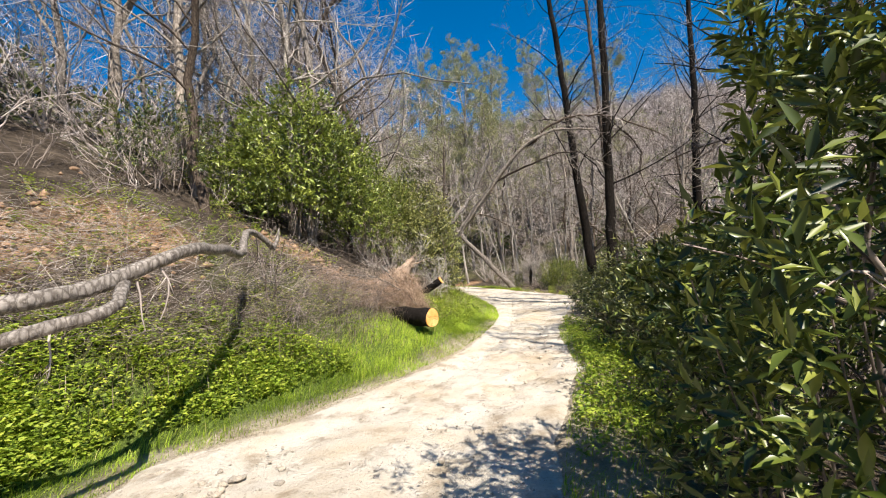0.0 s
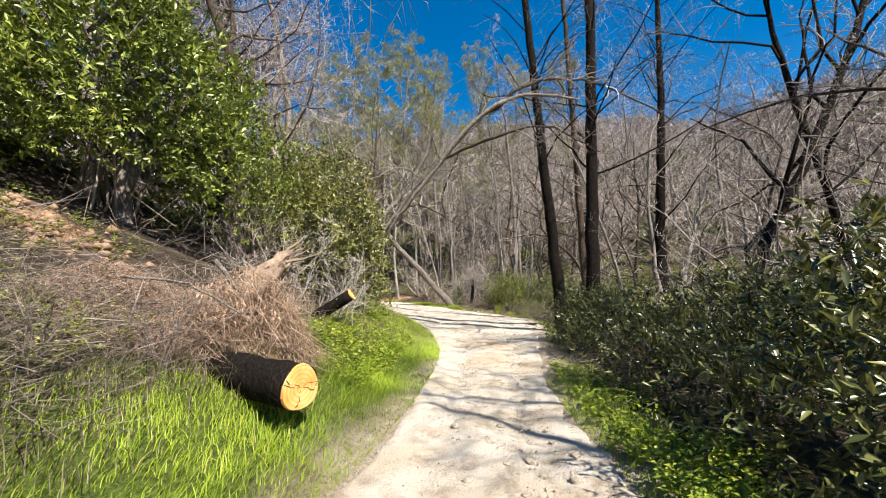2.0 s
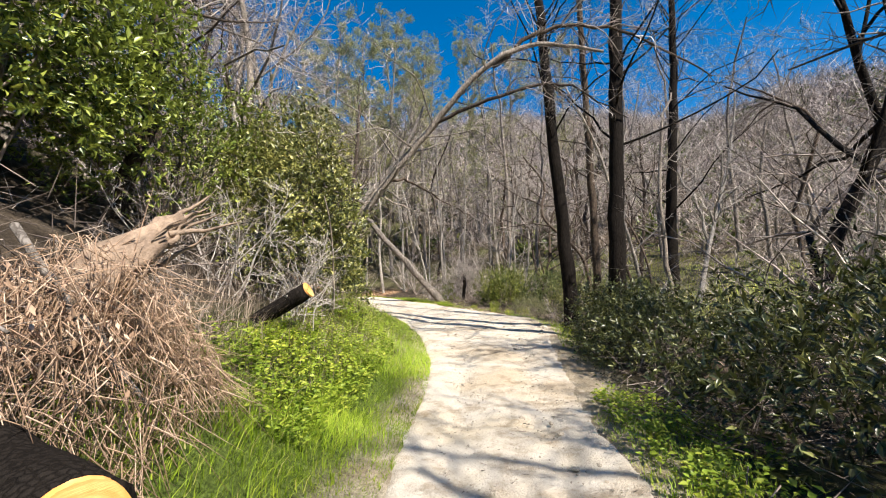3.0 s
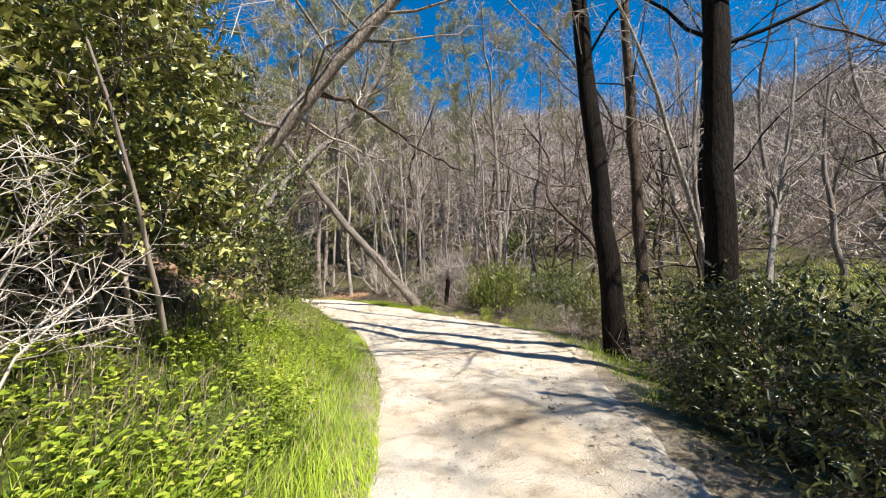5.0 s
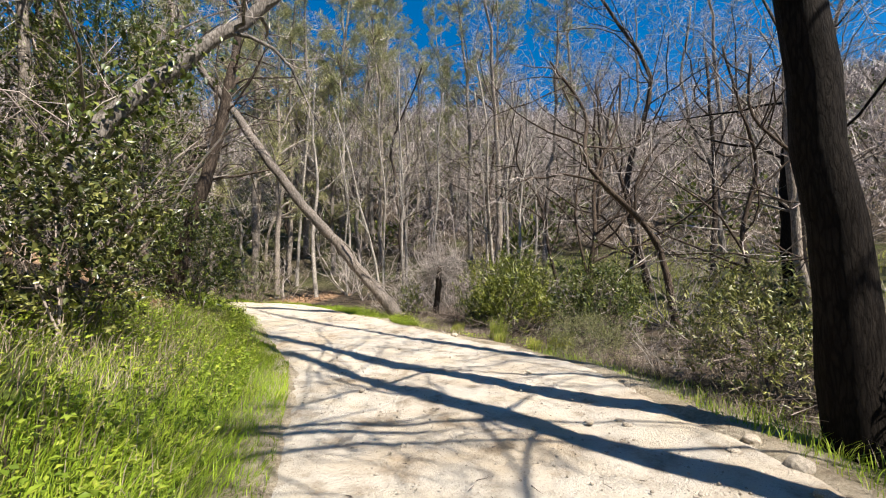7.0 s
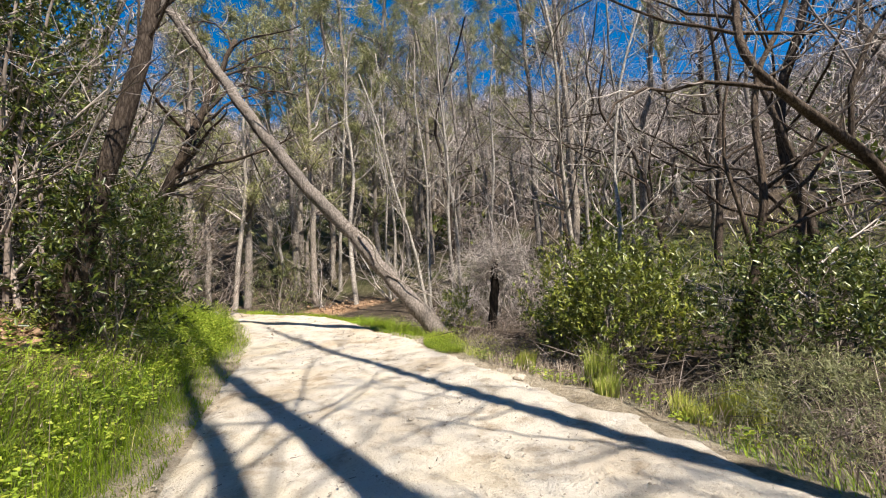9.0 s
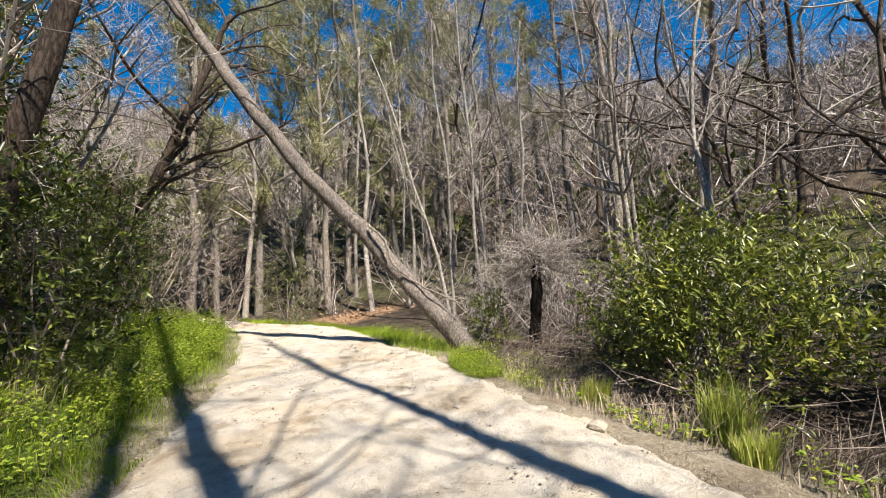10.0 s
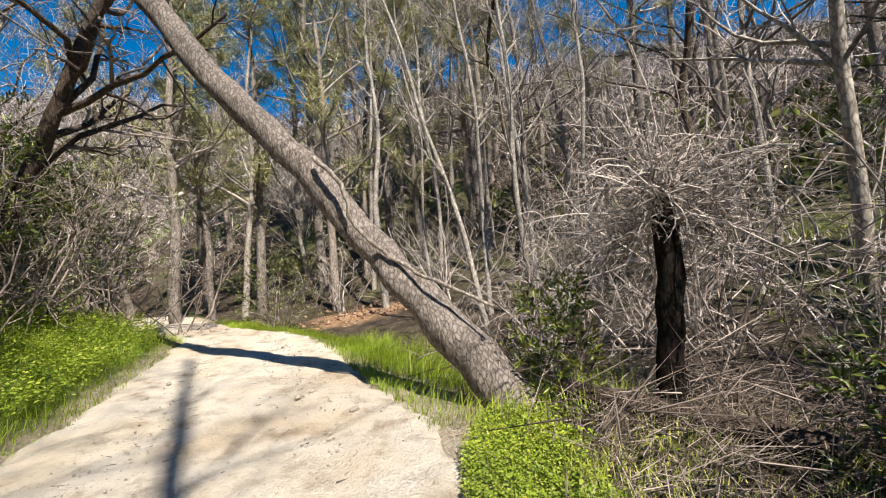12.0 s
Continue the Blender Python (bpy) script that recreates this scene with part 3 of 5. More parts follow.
lying_branch(leaning)
tree("broken_tree", "dark fire-blackened trunk inside a mass of grey twigs", on(5.32, 25.2, (5.38, 25.2, 0.7), (5.44, 25.22, 1.3), (5.46, 25.25, 1.6)), 0.085, BARK_DARK, TWIG_GREY, 22, dict(SHRUB, kids=[90, 10, 6], points=[6, 6, 4, 1], wiggle=[0.1, 0.16, 0.24, 0.25], rise=[0, -0.13, -0.1, -0.08], start=[0.78, 0.1, 0.1], angle=(25, 105), ratio=[0.75, 0.42, 0.45], sides=[8, 3, 3, 3], thin=0.10), flare=1.1, tip=0.9, rings=10, limb_mat=TWIG_PALE)
PALE = [(2.04, 33.85, 1.9, 35.6, 11, 0.10), (5.4, 30.1, 5.3, 30.2, 9.5, 0.06), (4.65, 30.6, 4.6, 30.8, 9, 0.055), (4.5, 29.9, 2.7, 30.8, 8, 0.055), (5.9, 32.0, 5.6, 32.3, 10, 0.07), (3.4, 33.2, 3.0, 33.6, 9, 0.05),
        (7.42, 26.04, 6.64, 25.0, 7.5, 0.065), (6.49, 23.5, 8.6, 24.6, 6.5, 0.05), (8.9, 26.6, 9.4, 27, 8, 0.06), (8.3, 28.4, 8.0, 28.6, 8, 0.06), (-3.6, 37.0, -2.8, 37.2, 11, 0.12), (1.0, 37.5, 1.6, 38, 12, 0.09),
        (7.0, 31.0, 7.6, 31.5, 9, 0.06), (3.6, 36.0, 3.2, 36.5, 11, 0.07), (9.9, 30.0, 10.6, 30.5, 9, 0.07)]
for n, (x, y, tx, ty, h, r) in enumerate(PALE):
    z = float(land(x, y))
    rg = np.random.default_rng(100 + n)
    mid = [(x + (tx - x) * u + rg.normal(0, 0.12), y + (ty - y) * u + rg.normal(0, 0.12), z + h * u) for u in (0.25, 0.5, 0.75)]
    tree("pale_tree", "thin pale-barked bare tree", on(x, y, *mid, (tx, ty, z + h)), r, BARK_PALE, TWIG_PALE if n % 2 else TWIG_GREY, 120 + n, SAPLING, "pale saplings past the bend", 1.2)
DARKS = [(7.7, 22.3, 9.6, 22.5, 6.5, 0.065), (9.8, 21.4, 7.6, 22.6, 6.5, 0.085), (10.9, 24.5, 11.8, 25, 7.5, 0.08), (9.6, 25.5, 8.6, 26, 6, 0.06), (12.2, 27.5, 13.2, 28, 8, 0.10), (11.0, 20.0, 10.4, 20.4, 6, 0.06), (14, 24, 15, 24.5, 8, 0.1), (10.2, 18.5, 9.2, 19.0, 5, 0.05)]
for n, (x, y, tx, ty, h, r) in enumerate(DARKS):
    z = float(land(x, y))
    rg = np.random.default_rng(200 + n)
    mid = [(x + (tx - x) * u + rg.normal(0, 0.22), y + (ty - y) * u + rg.normal(0, 0.22), z + h * u) for u in (0.3, 0.6, 0.8)]
    tree("bare_tree", "crooked dark bare tree above the meadow", on(x, y, *mid, (tx, ty, z + h)), r, BARK_BROWN, TWIG_GREY, 220 + n, OAK, "crooked trees by the meadow", 1.3, kids=[10, 7, 4])

# trunks on the left-hand bank
arch = tree("arching_tree", "bare grey tree arching out of a leafy shrub over the trail", [at_land(-1.4, 15.5, -0.1), (0.1, 15.1, 2.2), (1.1, 14.82, 3.36), (2.0, 14.55, 4.4), (3.5, 13.85, 5.8), (4.2, 13.8, 6.05), (5.6, 13.6, 5.9)], 0.12, BARK_GREY, TWIG_GREY, 31, dict(OAK, thin=0.24, ratio=[0.3, 0.5, 0.55], start=[0.3, 0.1, 0.1], rise=[0, -0.05, -0.05, -0.05]), flare=1.2, tip=0.25, rings=34, kids=[26, 7, 5])


def hanging_limb(parent, points, radius, seed):
    rg = np.random.default_rng(seed)
    pts = curve(np.array(points, float) - np.array(parent.location), 20, rg, 0.02)
    radii = np.linspace(radius, radius * 0.3, 20)
    t, tw = Tubes(), Tubes()
    t.add(pts, radii, 7, 0.05, rg)
    length = float(np.linalg.norm(np.diff(pts, axis=0), axis=1).sum())
    offshoots([t, tw, tw], rg, pts, radii, length, 0, dict(SHRUB, kids=[16, 6], ratio=[0.28, 0.45], angle=(30, 80), rise=[0, -0.08, -0.05]))
    part("limb", t.mesh("limb"), BARK_BROWN, parent)
    tagged(part("crown", tw.mesh("crown", False), TWIG_GREY, parent), kind="stuff")


hanging_limb(arch, [(3.3, 13.95, 5.6), (4.4, 13.75, 6.35), (6.0, 13.5, 6.3), (7.8, 13.2, 5.3)], 0.05, 37)
hanging_limb(arch, [(2.2, 14.45, 4.6), (3.4, 14.0, 5.0), (4.6, 13.9, 5.3), (6.2, 13.8, 4.6)], 0.045, 38)
hanging_limb(arch, [(1.15, 14.8, 3.42), (1.7, 15.5, 3.6), (2.25, 15.95, 3.42), (2.8, 15.95, 3.1), (3.2, 15.8, 2.85)], 0.035, 36)
tree("leaning_grey_tree", "grey trunk with ivy leaning across the bank", [at_land(-1.3, 19.0, -0.1), (-0.5, 19.2, 1.94), (0.05, 19.4, 3.04), (0.5, 19.6, 3.72), (1.26, 19.8, 4.6), (2.2, 20.0, 5.9), (2.9, 20.1, 7.4)], 0.13, BARK_GREY, TWIG_GREY, 32, dict(OAK, start=[0.5, 0.2, 0.15], ratio=[0.3, 0.45, 0.5], rise=[0, 0.12, 0.05, 0], thin=0.35), flare=1.2, kids=[20, 9, 6])
tree("brown_tree", "reddish-brown trunk rising out of a dark shrub", on(-0.5, 23.0, (-0.15, 23.0, 2.3), (0.2, 23.1, 3.8), (0.5, 23.5, 6.4), (0.7, 23.9, 9)), 0.14, BARK_BROWN, TWIG_BROWN, 34, dict(TREE, thin=0.25), flare=1.2)
tree("white_trunk_tree", "white-barked trunk forking above the leafy shrub", on(-4.3, 11.9, (-4.0, 11.35, 4.6), (-3.88, 11.12, 6.5), (-3.8, 11.0, 8.2), (-3.5, 11.0, 10)), 0.11, BARK_PALE, TWIG_GREY, 35, OAK, flare=1.2, kids=[14, 7, 5])
tree("brown_tree", "dark brown trunk leaning over the shaded bank", on(-3.3, 28.5, (-2.4, 28.5, 3.3), (-1.5, 28.5, 5.3), (-0.4, 28.6, 8)), 0.15, BARK_BROWN, TWIG_BROWN, 38, OAK, flare=1.2, kids=[16, 9, 6])
tree("shade_tree", "spreading bare tree whose twigs shade the trailside brush", on(8.8, 7.1, (8.7, 7.2, 2.5), (8.4, 7.4, 5), (8.1, 7.6, 7.5), (7.8, 7.8, 10)), 0.17, BARK_BROWN, TWIG_BROWN, 39, dict(OAK, thin=0.3, ratio=[0.38, 0.45, 0.5], start=[0.35, 0.15, 0.1]), flare=1.3, kids=[36, 18, 12])
tree("shade_tree", "bare twiggy tree standing over roadside brush", on(6.6, 4.0, (6.5, 4.1, 2.5), (6.3, 4.3, 5), (6.1, 4.5, 8)), 0.13, BARK_BROWN, TWIG_BROWN, 40, dict(OAK, thin=0.3, ratio=[0.42, 0.45, 0.5], start=[0.3, 0.15, 0.1]), flare=1.3, kids=[32, 18, 11])
# leafless woods on the bank and round the valley
def woodland_tree(seed, height, bark_mat, twig_mat):
    rg = np.random.default_rng(seed)
    ob = thing("bare_tree", (0, 0, 0), "leafless grey tree in the wooded valley", "tree", "bare trees in the woods")
    bins = [Tubes(), Tubes(), Tubes(), Tubes()]
    bins[3] = bins[2]
    pts = curve([(0, 0, -0.4), (rg.normal(0, 0.15), rg.normal(0, 0.15), height * 0.3), (rg.normal(0, 0.4), rg.normal(0, 0.4), height * 0.65), (rg.normal(0, 0.8), rg.normal(0, 0.8), height)], 14, rg, 0.04)
    radii = 0.0115 * height * np.linspace(1, 0.25, 14)
    bins[0].add(pts, radii, 7, 0.05, rg)
    offshoots(bins, rg, pts, radii, height, 0, dict(OAK, kids=[19, 11, 7], ratio=[0.42, 0.45, 0.5], thin=0.34, rise=[0, 0.05, 0.01, -0.03]))
    part("trunk", bins[0].mesh("trunk"), bark_mat, ob)
    tagged(part("branchwork", bins[1].mesh("branchwork"), bark_mat, ob), kind="stuff")
    tagged(part("crown", bins[2].mesh("crown", False), twig_mat, ob), kind="stuff")
    return ob


WOOD = [woodland_tree(320 + k, h, bk, tw) for k, (h, bk, tw) in enumerate([(8.5, BARK_GREY, TWIG_GREY), (7, BARK_GREY, TWIG_GREY), (9.5, BARK_GREY, TWIG_GREY), (6, BARK_PALE, TWIG_PALE), (8, BARK_BROWN, TWIG_GREY)])]
BANK = [(-8.5, 10.5), (-7.2, 14.5), (-5.8, 17.5), (-10, 7.5), (-4.2, 20), (-6.8, 22.5), (-9, 17), (-4.0, 25.5), (-3.2, 29.0), (-6.5, 30), (-11.5, 12.5), (-8.0, 26.5), (-2.6, 18.0), (-5.6, 33.5), (-12.5, 20), (-9.5, 4.0),
        (-7.0, 11.8), (-5.3, 14.3), (-10, 14), (-3.6, 16.4), (-7.8, 19.5), (-5.6, 27.8), (-2.8, 23.2), (-12.5, 8.5), (-11, 24), (-4.5, 36.5), (-14, 15), (-7, 36), (-2.0, 38.5), (0.5, 41), (4.4, 38), (8.2, 36), (12, 34), (10.5, 39), (14.5, 30), (6.3, 35.2), (17, 26), (16, 19), (17.5, 14.5), (14.2, 16.2),
        (15, 9.5), (11.5, 8.0), (6.8, 3.0), (8.6, 5.4), (9.8, 9.9),
        (-3.4, 22), (-2.5, 26.3), (0.6, 38.9), (-2.2, 19.8), (-5, 19), (1.6, 43), (-0.5, 45), (3.5, 46), (-6.4, 13.4), (10.2, 32), (13, 37), (18, 33), (20, 28), (21, 20), (16, 40), (22, 36), (12.5, 44), (19, 23), (25, 27)]
DENSE = np.random.default_rng(331)
for k in range(46):
    y = 5 + 37 * (k + DENSE.random()) / 46
    BANK.append((float(left_edge(y)) - 4.6 - 9.5 * DENSE.random(), y))
for k in range(13):
    y = 17 + 24 * (k + DENSE.random()) / 13
    BANK.append((float(right_edge(y)) + 5.5 + 9 * DENSE.random(), y))
rw = np.random.default_rng(330)
for n, (x, y) in enumerate(BANK):
    m = Matrix.Translation(at_land(x, y)) @ pose(0, 0, 0, 0, 0, rw.uniform(0, 360))
    s = rw.uniform(1.1, 1.6) if x < 2 and y > 6 else rw.uniform(1.0, 1.5) if y > 22 else rw.uniform(0.75, 1.15)
    if n < 5:
        WOOD[n].matrix_basis = m @ Matrix.Diagonal((1.25, 1.25, 1.25, 1))
    else:
        copy_thing(WOOD[n % 5], m @ Matrix.Diagonal((s / WOOD[n % 5].scale.x, s / WOOD[n % 5].scale.x, s / WOOD[n % 5].scale.x, 1)))


# ---- fallen wood ----
def log(name, label, start, end, radius, bark_mat, seed, face=True, sides=22, category="log", face_mat=None):
    """A felled trunk lying from start to its sawn end."""
    rg = np.random.default_rng(seed)
    s, e = np.array(start, float), np.array(end, float)
    ob = thing(name, (s + e) / 2, label, category)
    t = Tubes()
    pts = curve([s - (s + e) / 2, e - (s + e) / 2], 14, rg, radius * 0.02)
    t.add(pts, radius * (1 + 0.05 * np.sin(np.arange(14) * 1.7)), sides, 0.045, rg, True)
    part("bark", t.mesh("bark"), bark_mat, ob)
    if face:
        bm = bmesh.new()
        bmesh.ops.create_cone(bm, cap_ends=True, segments=28, radius1=radius * 1.0, radius2=radius * 0.97, depth=0.02)
        for v in bm.verts:
            k = 1 + 0.05 * math.sin(3 * math.atan2(v.co.y, v.co.x) + seed)
            v.co.x, v.co.y = v.co.x * k, v.co.y * k
        cut = part("sawn_face", bm, face_mat or SAWN, ob, "fresh orange sawn end")
        way = Vector(e - s).normalized()
        cracks = Tubes()
        for a in rg.uniform(0, 6.28, 5):
            line = [(radius * q * math.cos(a + rg.normal(0, 0.12)), radius * q * math.sin(a + rg.normal(0, 0.12)), 0.0095) for q in (0.08, 0.35, 0.65, 0.93)]
            cracks.add(curve(line, 8, rg, radius * 0.012), radius * np.linspace(0.008, 0.026, 8), 4)
        part("crack", cracks.mesh("crack"), BARK_DARK, cut, "dark radial drying cracks")
        cut.matrix_local = Matrix.Translation(Vector(e - (s + e) / 2) + way * 0.008) @ way.to_track_quat("Z", "Y").to_matrix().to_4x4()
    return ob


log("sawn_log", "dark-barked felled log with a fresh orange sawn end in grass", (-2.0, 9.15, 0.78), (-0.28, 7.75, 0.64), 0.175, BARK_DARK, 41)
log("sawn_log", "dark propped log with an orange sawn end", (-1.75, 11.95, 0.3), (-0.08, 11.58, 1.27), 0.1, BARK_DARK, 42)
log("sawn_log", "small pinkish cut log end in the brush", (5.4, 11.1, 0.05), (4.55, 10.45, 0.15), 0.13, BARK_BROWN, 43, face_mat=WOOD_PALE)
log("broken_log", "short broken log with a splintered pale end", (4.7, 25.5, 0.25), (5.75, 24.55, 0.12), 0.07, BARK_BROWN, 44, face_mat=WOOD_PALE)


def fallen_limb():
    rg = np.random.default_rng(51)
    base = np.array([-4.6, 1.2, float(land(-4.6, 1.2))])
    ob = thing("fallen_limb", base, "long weathered grey limb arching over the weedy bank", "branch")
    t, tw = Tubes(), Tubes()
    main = curve(np.array([(-4.6, 1.2, float(land(-4.6, 1.2)) - 0.05), (-3.1, 2.1, 1.42), (-2.55, 2.9, 1.56), (-2.3, 3.7, 1.87), (-2.4, 4.6, 1.92), (-2.6, 5.3, 1.95), (-2.75, 5.75, 2.22), (-2.85, 6.1, 2.33), (-2.8, 6.4, 2.28), (-2.72, 6.6, 2.1)]) - base, 44, rg, 0.008)
    t.add(main, 0.058 * np.linspace(1.25, 0.75, 44), 12, 0.05, rg, True)
    fork = curve(np.array([(-2.42, 3.1, 1.58), (-2.3, 2.85, 1.42), (-2.5, 2.4, 1.3), (-2.9, 1.8, 1.15), (-3.6, 1.0, 0.9)]) - base, 20, rg, 0.008)
    t.add(fork, 0.046 * np.linspace(1, 0.7, 20), 10, 0.05, rg, True)
    stub = curve(np.array([(-2.72, 6.6, 2.1), (-2.68, 6.7, 2.25), (-2.66, 6.75, 2.45)]) - base, 5)
    t.add(stub, [0.045, 0.035, 0.03, 0.022, 0.012], 7)
    bins = [t, tw, tw]
    for at, way, length in (((-2.4, 3.2, 1.6), (0.15, 0.2, -1), 0.4), ((-2.5, 2.6, 1.35), (0.1, -0.1, -1), 0.4), ((-2.35, 3.4, 1.7), (0.1, 0.5, -1), 0.45), ((-2.5, 5.0, 2.05), (-0.3, 0.1, -1), 0.9), ((-2.8, 6.2, 2.25), (0.1, 0.3, -1), 0.8)):
        grow(bins, rg, np.array(at) - base, way, length, 0.011, 1, dict(SHRUB, kids=[6, 7], sides=[4, 4, 3]))
    part("limb", t.mesh("limb"), BARK_GREY, ob)
    tagged(part("crown", tw.mesh("crown", False), TWIG_GREY, ob), kind="stuff")


fallen_limb()


def mound():
    """The uprooted dead trunk smothered in dry vines."""
    rg = np.random.default_rng(61)
    base = np.array(at_land(-1.6, 9.1))
    ob = thing("uprooted_trunk", base, "splintered fallen trunk smothered in dry tan vines", "fallen tree")
    t = Tubes()
    main = curve(np.array([(-2.1, 8.95, 0.95), (-1.6, 9.05, 1.12), (-1.1, 9.2, 1.4), (-0.66, 9.5, 1.86)]) - base, 18, rg, 0.02)
    t.add(main, np.interp(np.linspace(0, 1, 18), [0, 0.75, 1], [0.18, 0.13, 0.04]), 16, 0.2, rg, True)
    part("trunk", t.mesh("trunk"), WOOD_PALE, ob)
    for k in range(26):
        one = Tubes()
        a = main[9 + k % 8] + rg.normal(0, 0.06, 3)
        one.add(curve([a, a + np.array([0.28, 0.22, 0.24]) * rg.uniform(0.5, 1.2) + rg.normal(0, 0.06, 3)], 5, rg, 0.012), np.linspace(0.024, 0.004, 5), 5)
        part("splinter", one.mesh("splinter"), WOOD_PALE, ob)
    tw = Tubes()
    for a, b, c, r in (((-1.35, 9.05, 1.75), (-0.9, 8.9, 1.2), (-0.55, 8.8, 0.75), 0.025), ((-2.0, 8.6, 1.6), (-1.4, 8.5, 1.5), (-0.9, 8.4, 1.2), 0.015)):
        tw.add(curve(np.array([a, b, c]) - base, 9, rg, 0.015), np.linspace(r, r * 0.5, 9), 6)
    part("broken_branch", tw.mesh("broken_branch"), BARK_GREY, ob)
    n = 9000
    u, v = rg.random(n), rg.uniform(-1, 1, n)
    px, py = -2.75 + 2.35 * u, 9.1 + v * 0.85
    heap = np.interp(px, [-2.8, -1.9, -1.5, -1.05, -0.65, -0.4], [0.12, 0.28, 0.5, 0.92, 0.88, 0.3])
    top = land(px, py) + heap * (1 - (v * 0.9) ** 2) * rg.uniform(0.3, 1.05, n)
    a = np.stack([px, py, top], 1) - base
    way = np.stack([rg.normal(0.08, 0.35, n), rg.normal(-0.22, 0.3, n), rg.normal(-0.45, 0.3, n)], 1)
    tagged(part("dry_vines", spikes_mesh("dry_vines", a, a + way * rg.uniform(0.2, 0.75, (n, 1)), rg.uniform(0.0015, 0.0045, n), rg), DRY, ob, "tangled dry tan vine stems"), kind="stuff")
    k = 170
    lx, ly = rg.normal(-1.0, 0.22, k), rg.normal(8.75, 0.15, k)
    lv = np.stack([lx, ly, land(lx, ly) + rg.uniform(0.2, 0.7, k)], 1) - base
    tagged(part("dead_leaves", leaves_mesh("dead_leaves", lv, np.stack([rg.normal(0, 0.4, k), rg.normal(0, 0.4, k), -np.ones(k)], 1), rg.normal(0, 1, (k, 3)), rg.uniform(0.04, 0.085, k), 0.4), DRY, ob, "hanging dead tan leaves"), kind="stuff")


mound()


# ---- leafy shrubs ----
def shrub(name, label, centre, size, shoots, leaf, mat, seed, group="", per=9, width=0.3, clear=None, upright=0.5, stem_mat=None, droop=0.0, category="shrub", low=-0.75, lean_x=0.0):
    """A shrub of stems and leafy shoots filling an uneven dome; size: half widths and height."""
    rg = np.random.default_rng(seed)
    base = np.array(at_land(*centre))
    ob = thing(name, base, label, category, group)
    rx, ry, h = size
    bins = [Tubes()] * 3
    tb = bins[0]
    for _ in range(max(6, int(5 * rx + 4))):
        way = np.array([rg.normal(lean_x, rx * (0.6 if lean_x == 0 else 0.25)), rg.normal(0, ry * 0.6), h * rg.uniform(0.8, 1.3)])
        grow(bins, rg, rg.normal(0, 0.15, 3) * [rx, ry, 0] + [0, 0, -0.1], way, 0.75 * h * rg.uniform(0.8, 1.1), 0.006 + 0.005 * h, 0, dict(SHRUB, wiggle=[0.1, 0.2, 0.2], kids=[6, 3]))
    tagged(part("branchwork", tb.mesh("branchwork", False), stem_mat or TWIG_BROWN, ob), kind="stuff")
    a, e = rg.uniform(0, 2 * np.pi, shoots), np.arcsin(rg.uniform(low, 1, shoots))
    lump = 1 + 0.22 * np.sin(3 * a + seed) * np.cos(2.3 * e + seed) + 0.14 * np.sin(7 * a + 5 * e)
    rad = lump * rg.uniform(0.35, 1.0, shoots) ** 0.45
    rad = np.where(rg.random(shoots) < 0.25, rad * 0.6, rad)
    out = np.stack([np.cos(a) * np.cos(e), np.sin(a) * np.cos(e), np.sin(e)], 1)
    c = out * rad[:, None] * [rx, ry, h * 0.55] + [0, 0, h * 0.45]
    way = unit(out * 0.7 + np.array([0, 0, upright]) + rg.normal(0, 0.35, (shoots, 3)))
    length = leaf * rg.uniform(1.6, 3.4, shoots)
    k = np.repeat(np.arange(shoots), per)
    u = rg.uniform(0, 1, len(k))
    axis = way[k]
    at = c[k] + axis * (u * length[k])[:, None]
    side = unit(np.cross(axis, rg.normal(0, 1, axis.shape)))
    lw = unit(side * rg.uniform(0.5, 1.0, (len(k), 1)) + axis * rg.uniform(0.3, 1.0, (len(k), 1)) - np.array([0, 0, droop]))
    keep = land(at[:, 0] + base[0], at[:, 1] + base[1]) - base[2] < at[:, 2]
    if clear:
        keep &= clear(at[:, 0] + base[0], at[:, 1] + base[1], at[:, 2] + base[2])
    m = keep
    tagged(part("foliage", leaves_mesh("foliage", at[m], lw[m], unit(axis[m] + 0.6 * np.array([0, 0, 1]) + rg.normal(0, 0.4, (m.sum(), 3))), leaf * rg.uniform(0.55, 1.2, m.sum()), width), mat, ob), kind="stuff")
    return ob


def off_trail(x, y, z):
    return (x > right_edge(y) + 0.12) | (z > 2.4) & (x > right_edge(y) - 0.4)


shrub("bay_shrub", "big glossy dark green shrub on the bank", (-4.0, 11.6), (2.3, 2.0, 4.0), 3300, 0.12, LEAF_SUNLIT, 71, per=10, width=0.38)
shrub("bay_shrub", "rounded green shrub beside the bigger one", (-2.6, 13.6), (1.5, 1.5, 3.2), 1300, 0.1, LEAF_SUNLIT, 72, width=0.36)
shrub("olive_shrub", "grey-green shrub laced with dry twigs", (-1.9, 15.6), (1.3, 1.6, 3.6), 800, 0.08, LEAF_PALE, 73)
shrub("broadleaf_shrub", "leafy yellow-green shrub overhanging the grass bank", (-0.5, 14.1), (1.1, 1.45, 3.4), 2500, 0.085, LEAF_PALE, 74, per=9, width=0.5)
shrub("broadleaf_shrub", "dense bright shrub above the earth bank", (-1.75, 17.3), (1.25, 1.2, 3.8), 1200, 0.13, LEAF_BRIGHT, 75, width=0.42)
shrub("bay_shrub", "small leafy shrub at the foot of the bank", (-0.05, 18.75), (0.7, 0.75, 1.8), 620, 0.075, LEAF_OLIVE, 76, width=0.5)
shrub("bay_shrub", "shaded dark green shrub at the trail bend", (-0.1, 23.3), (0.8, 0.9, 2.3), 620, 0.10, LEAF_DARK, 77)
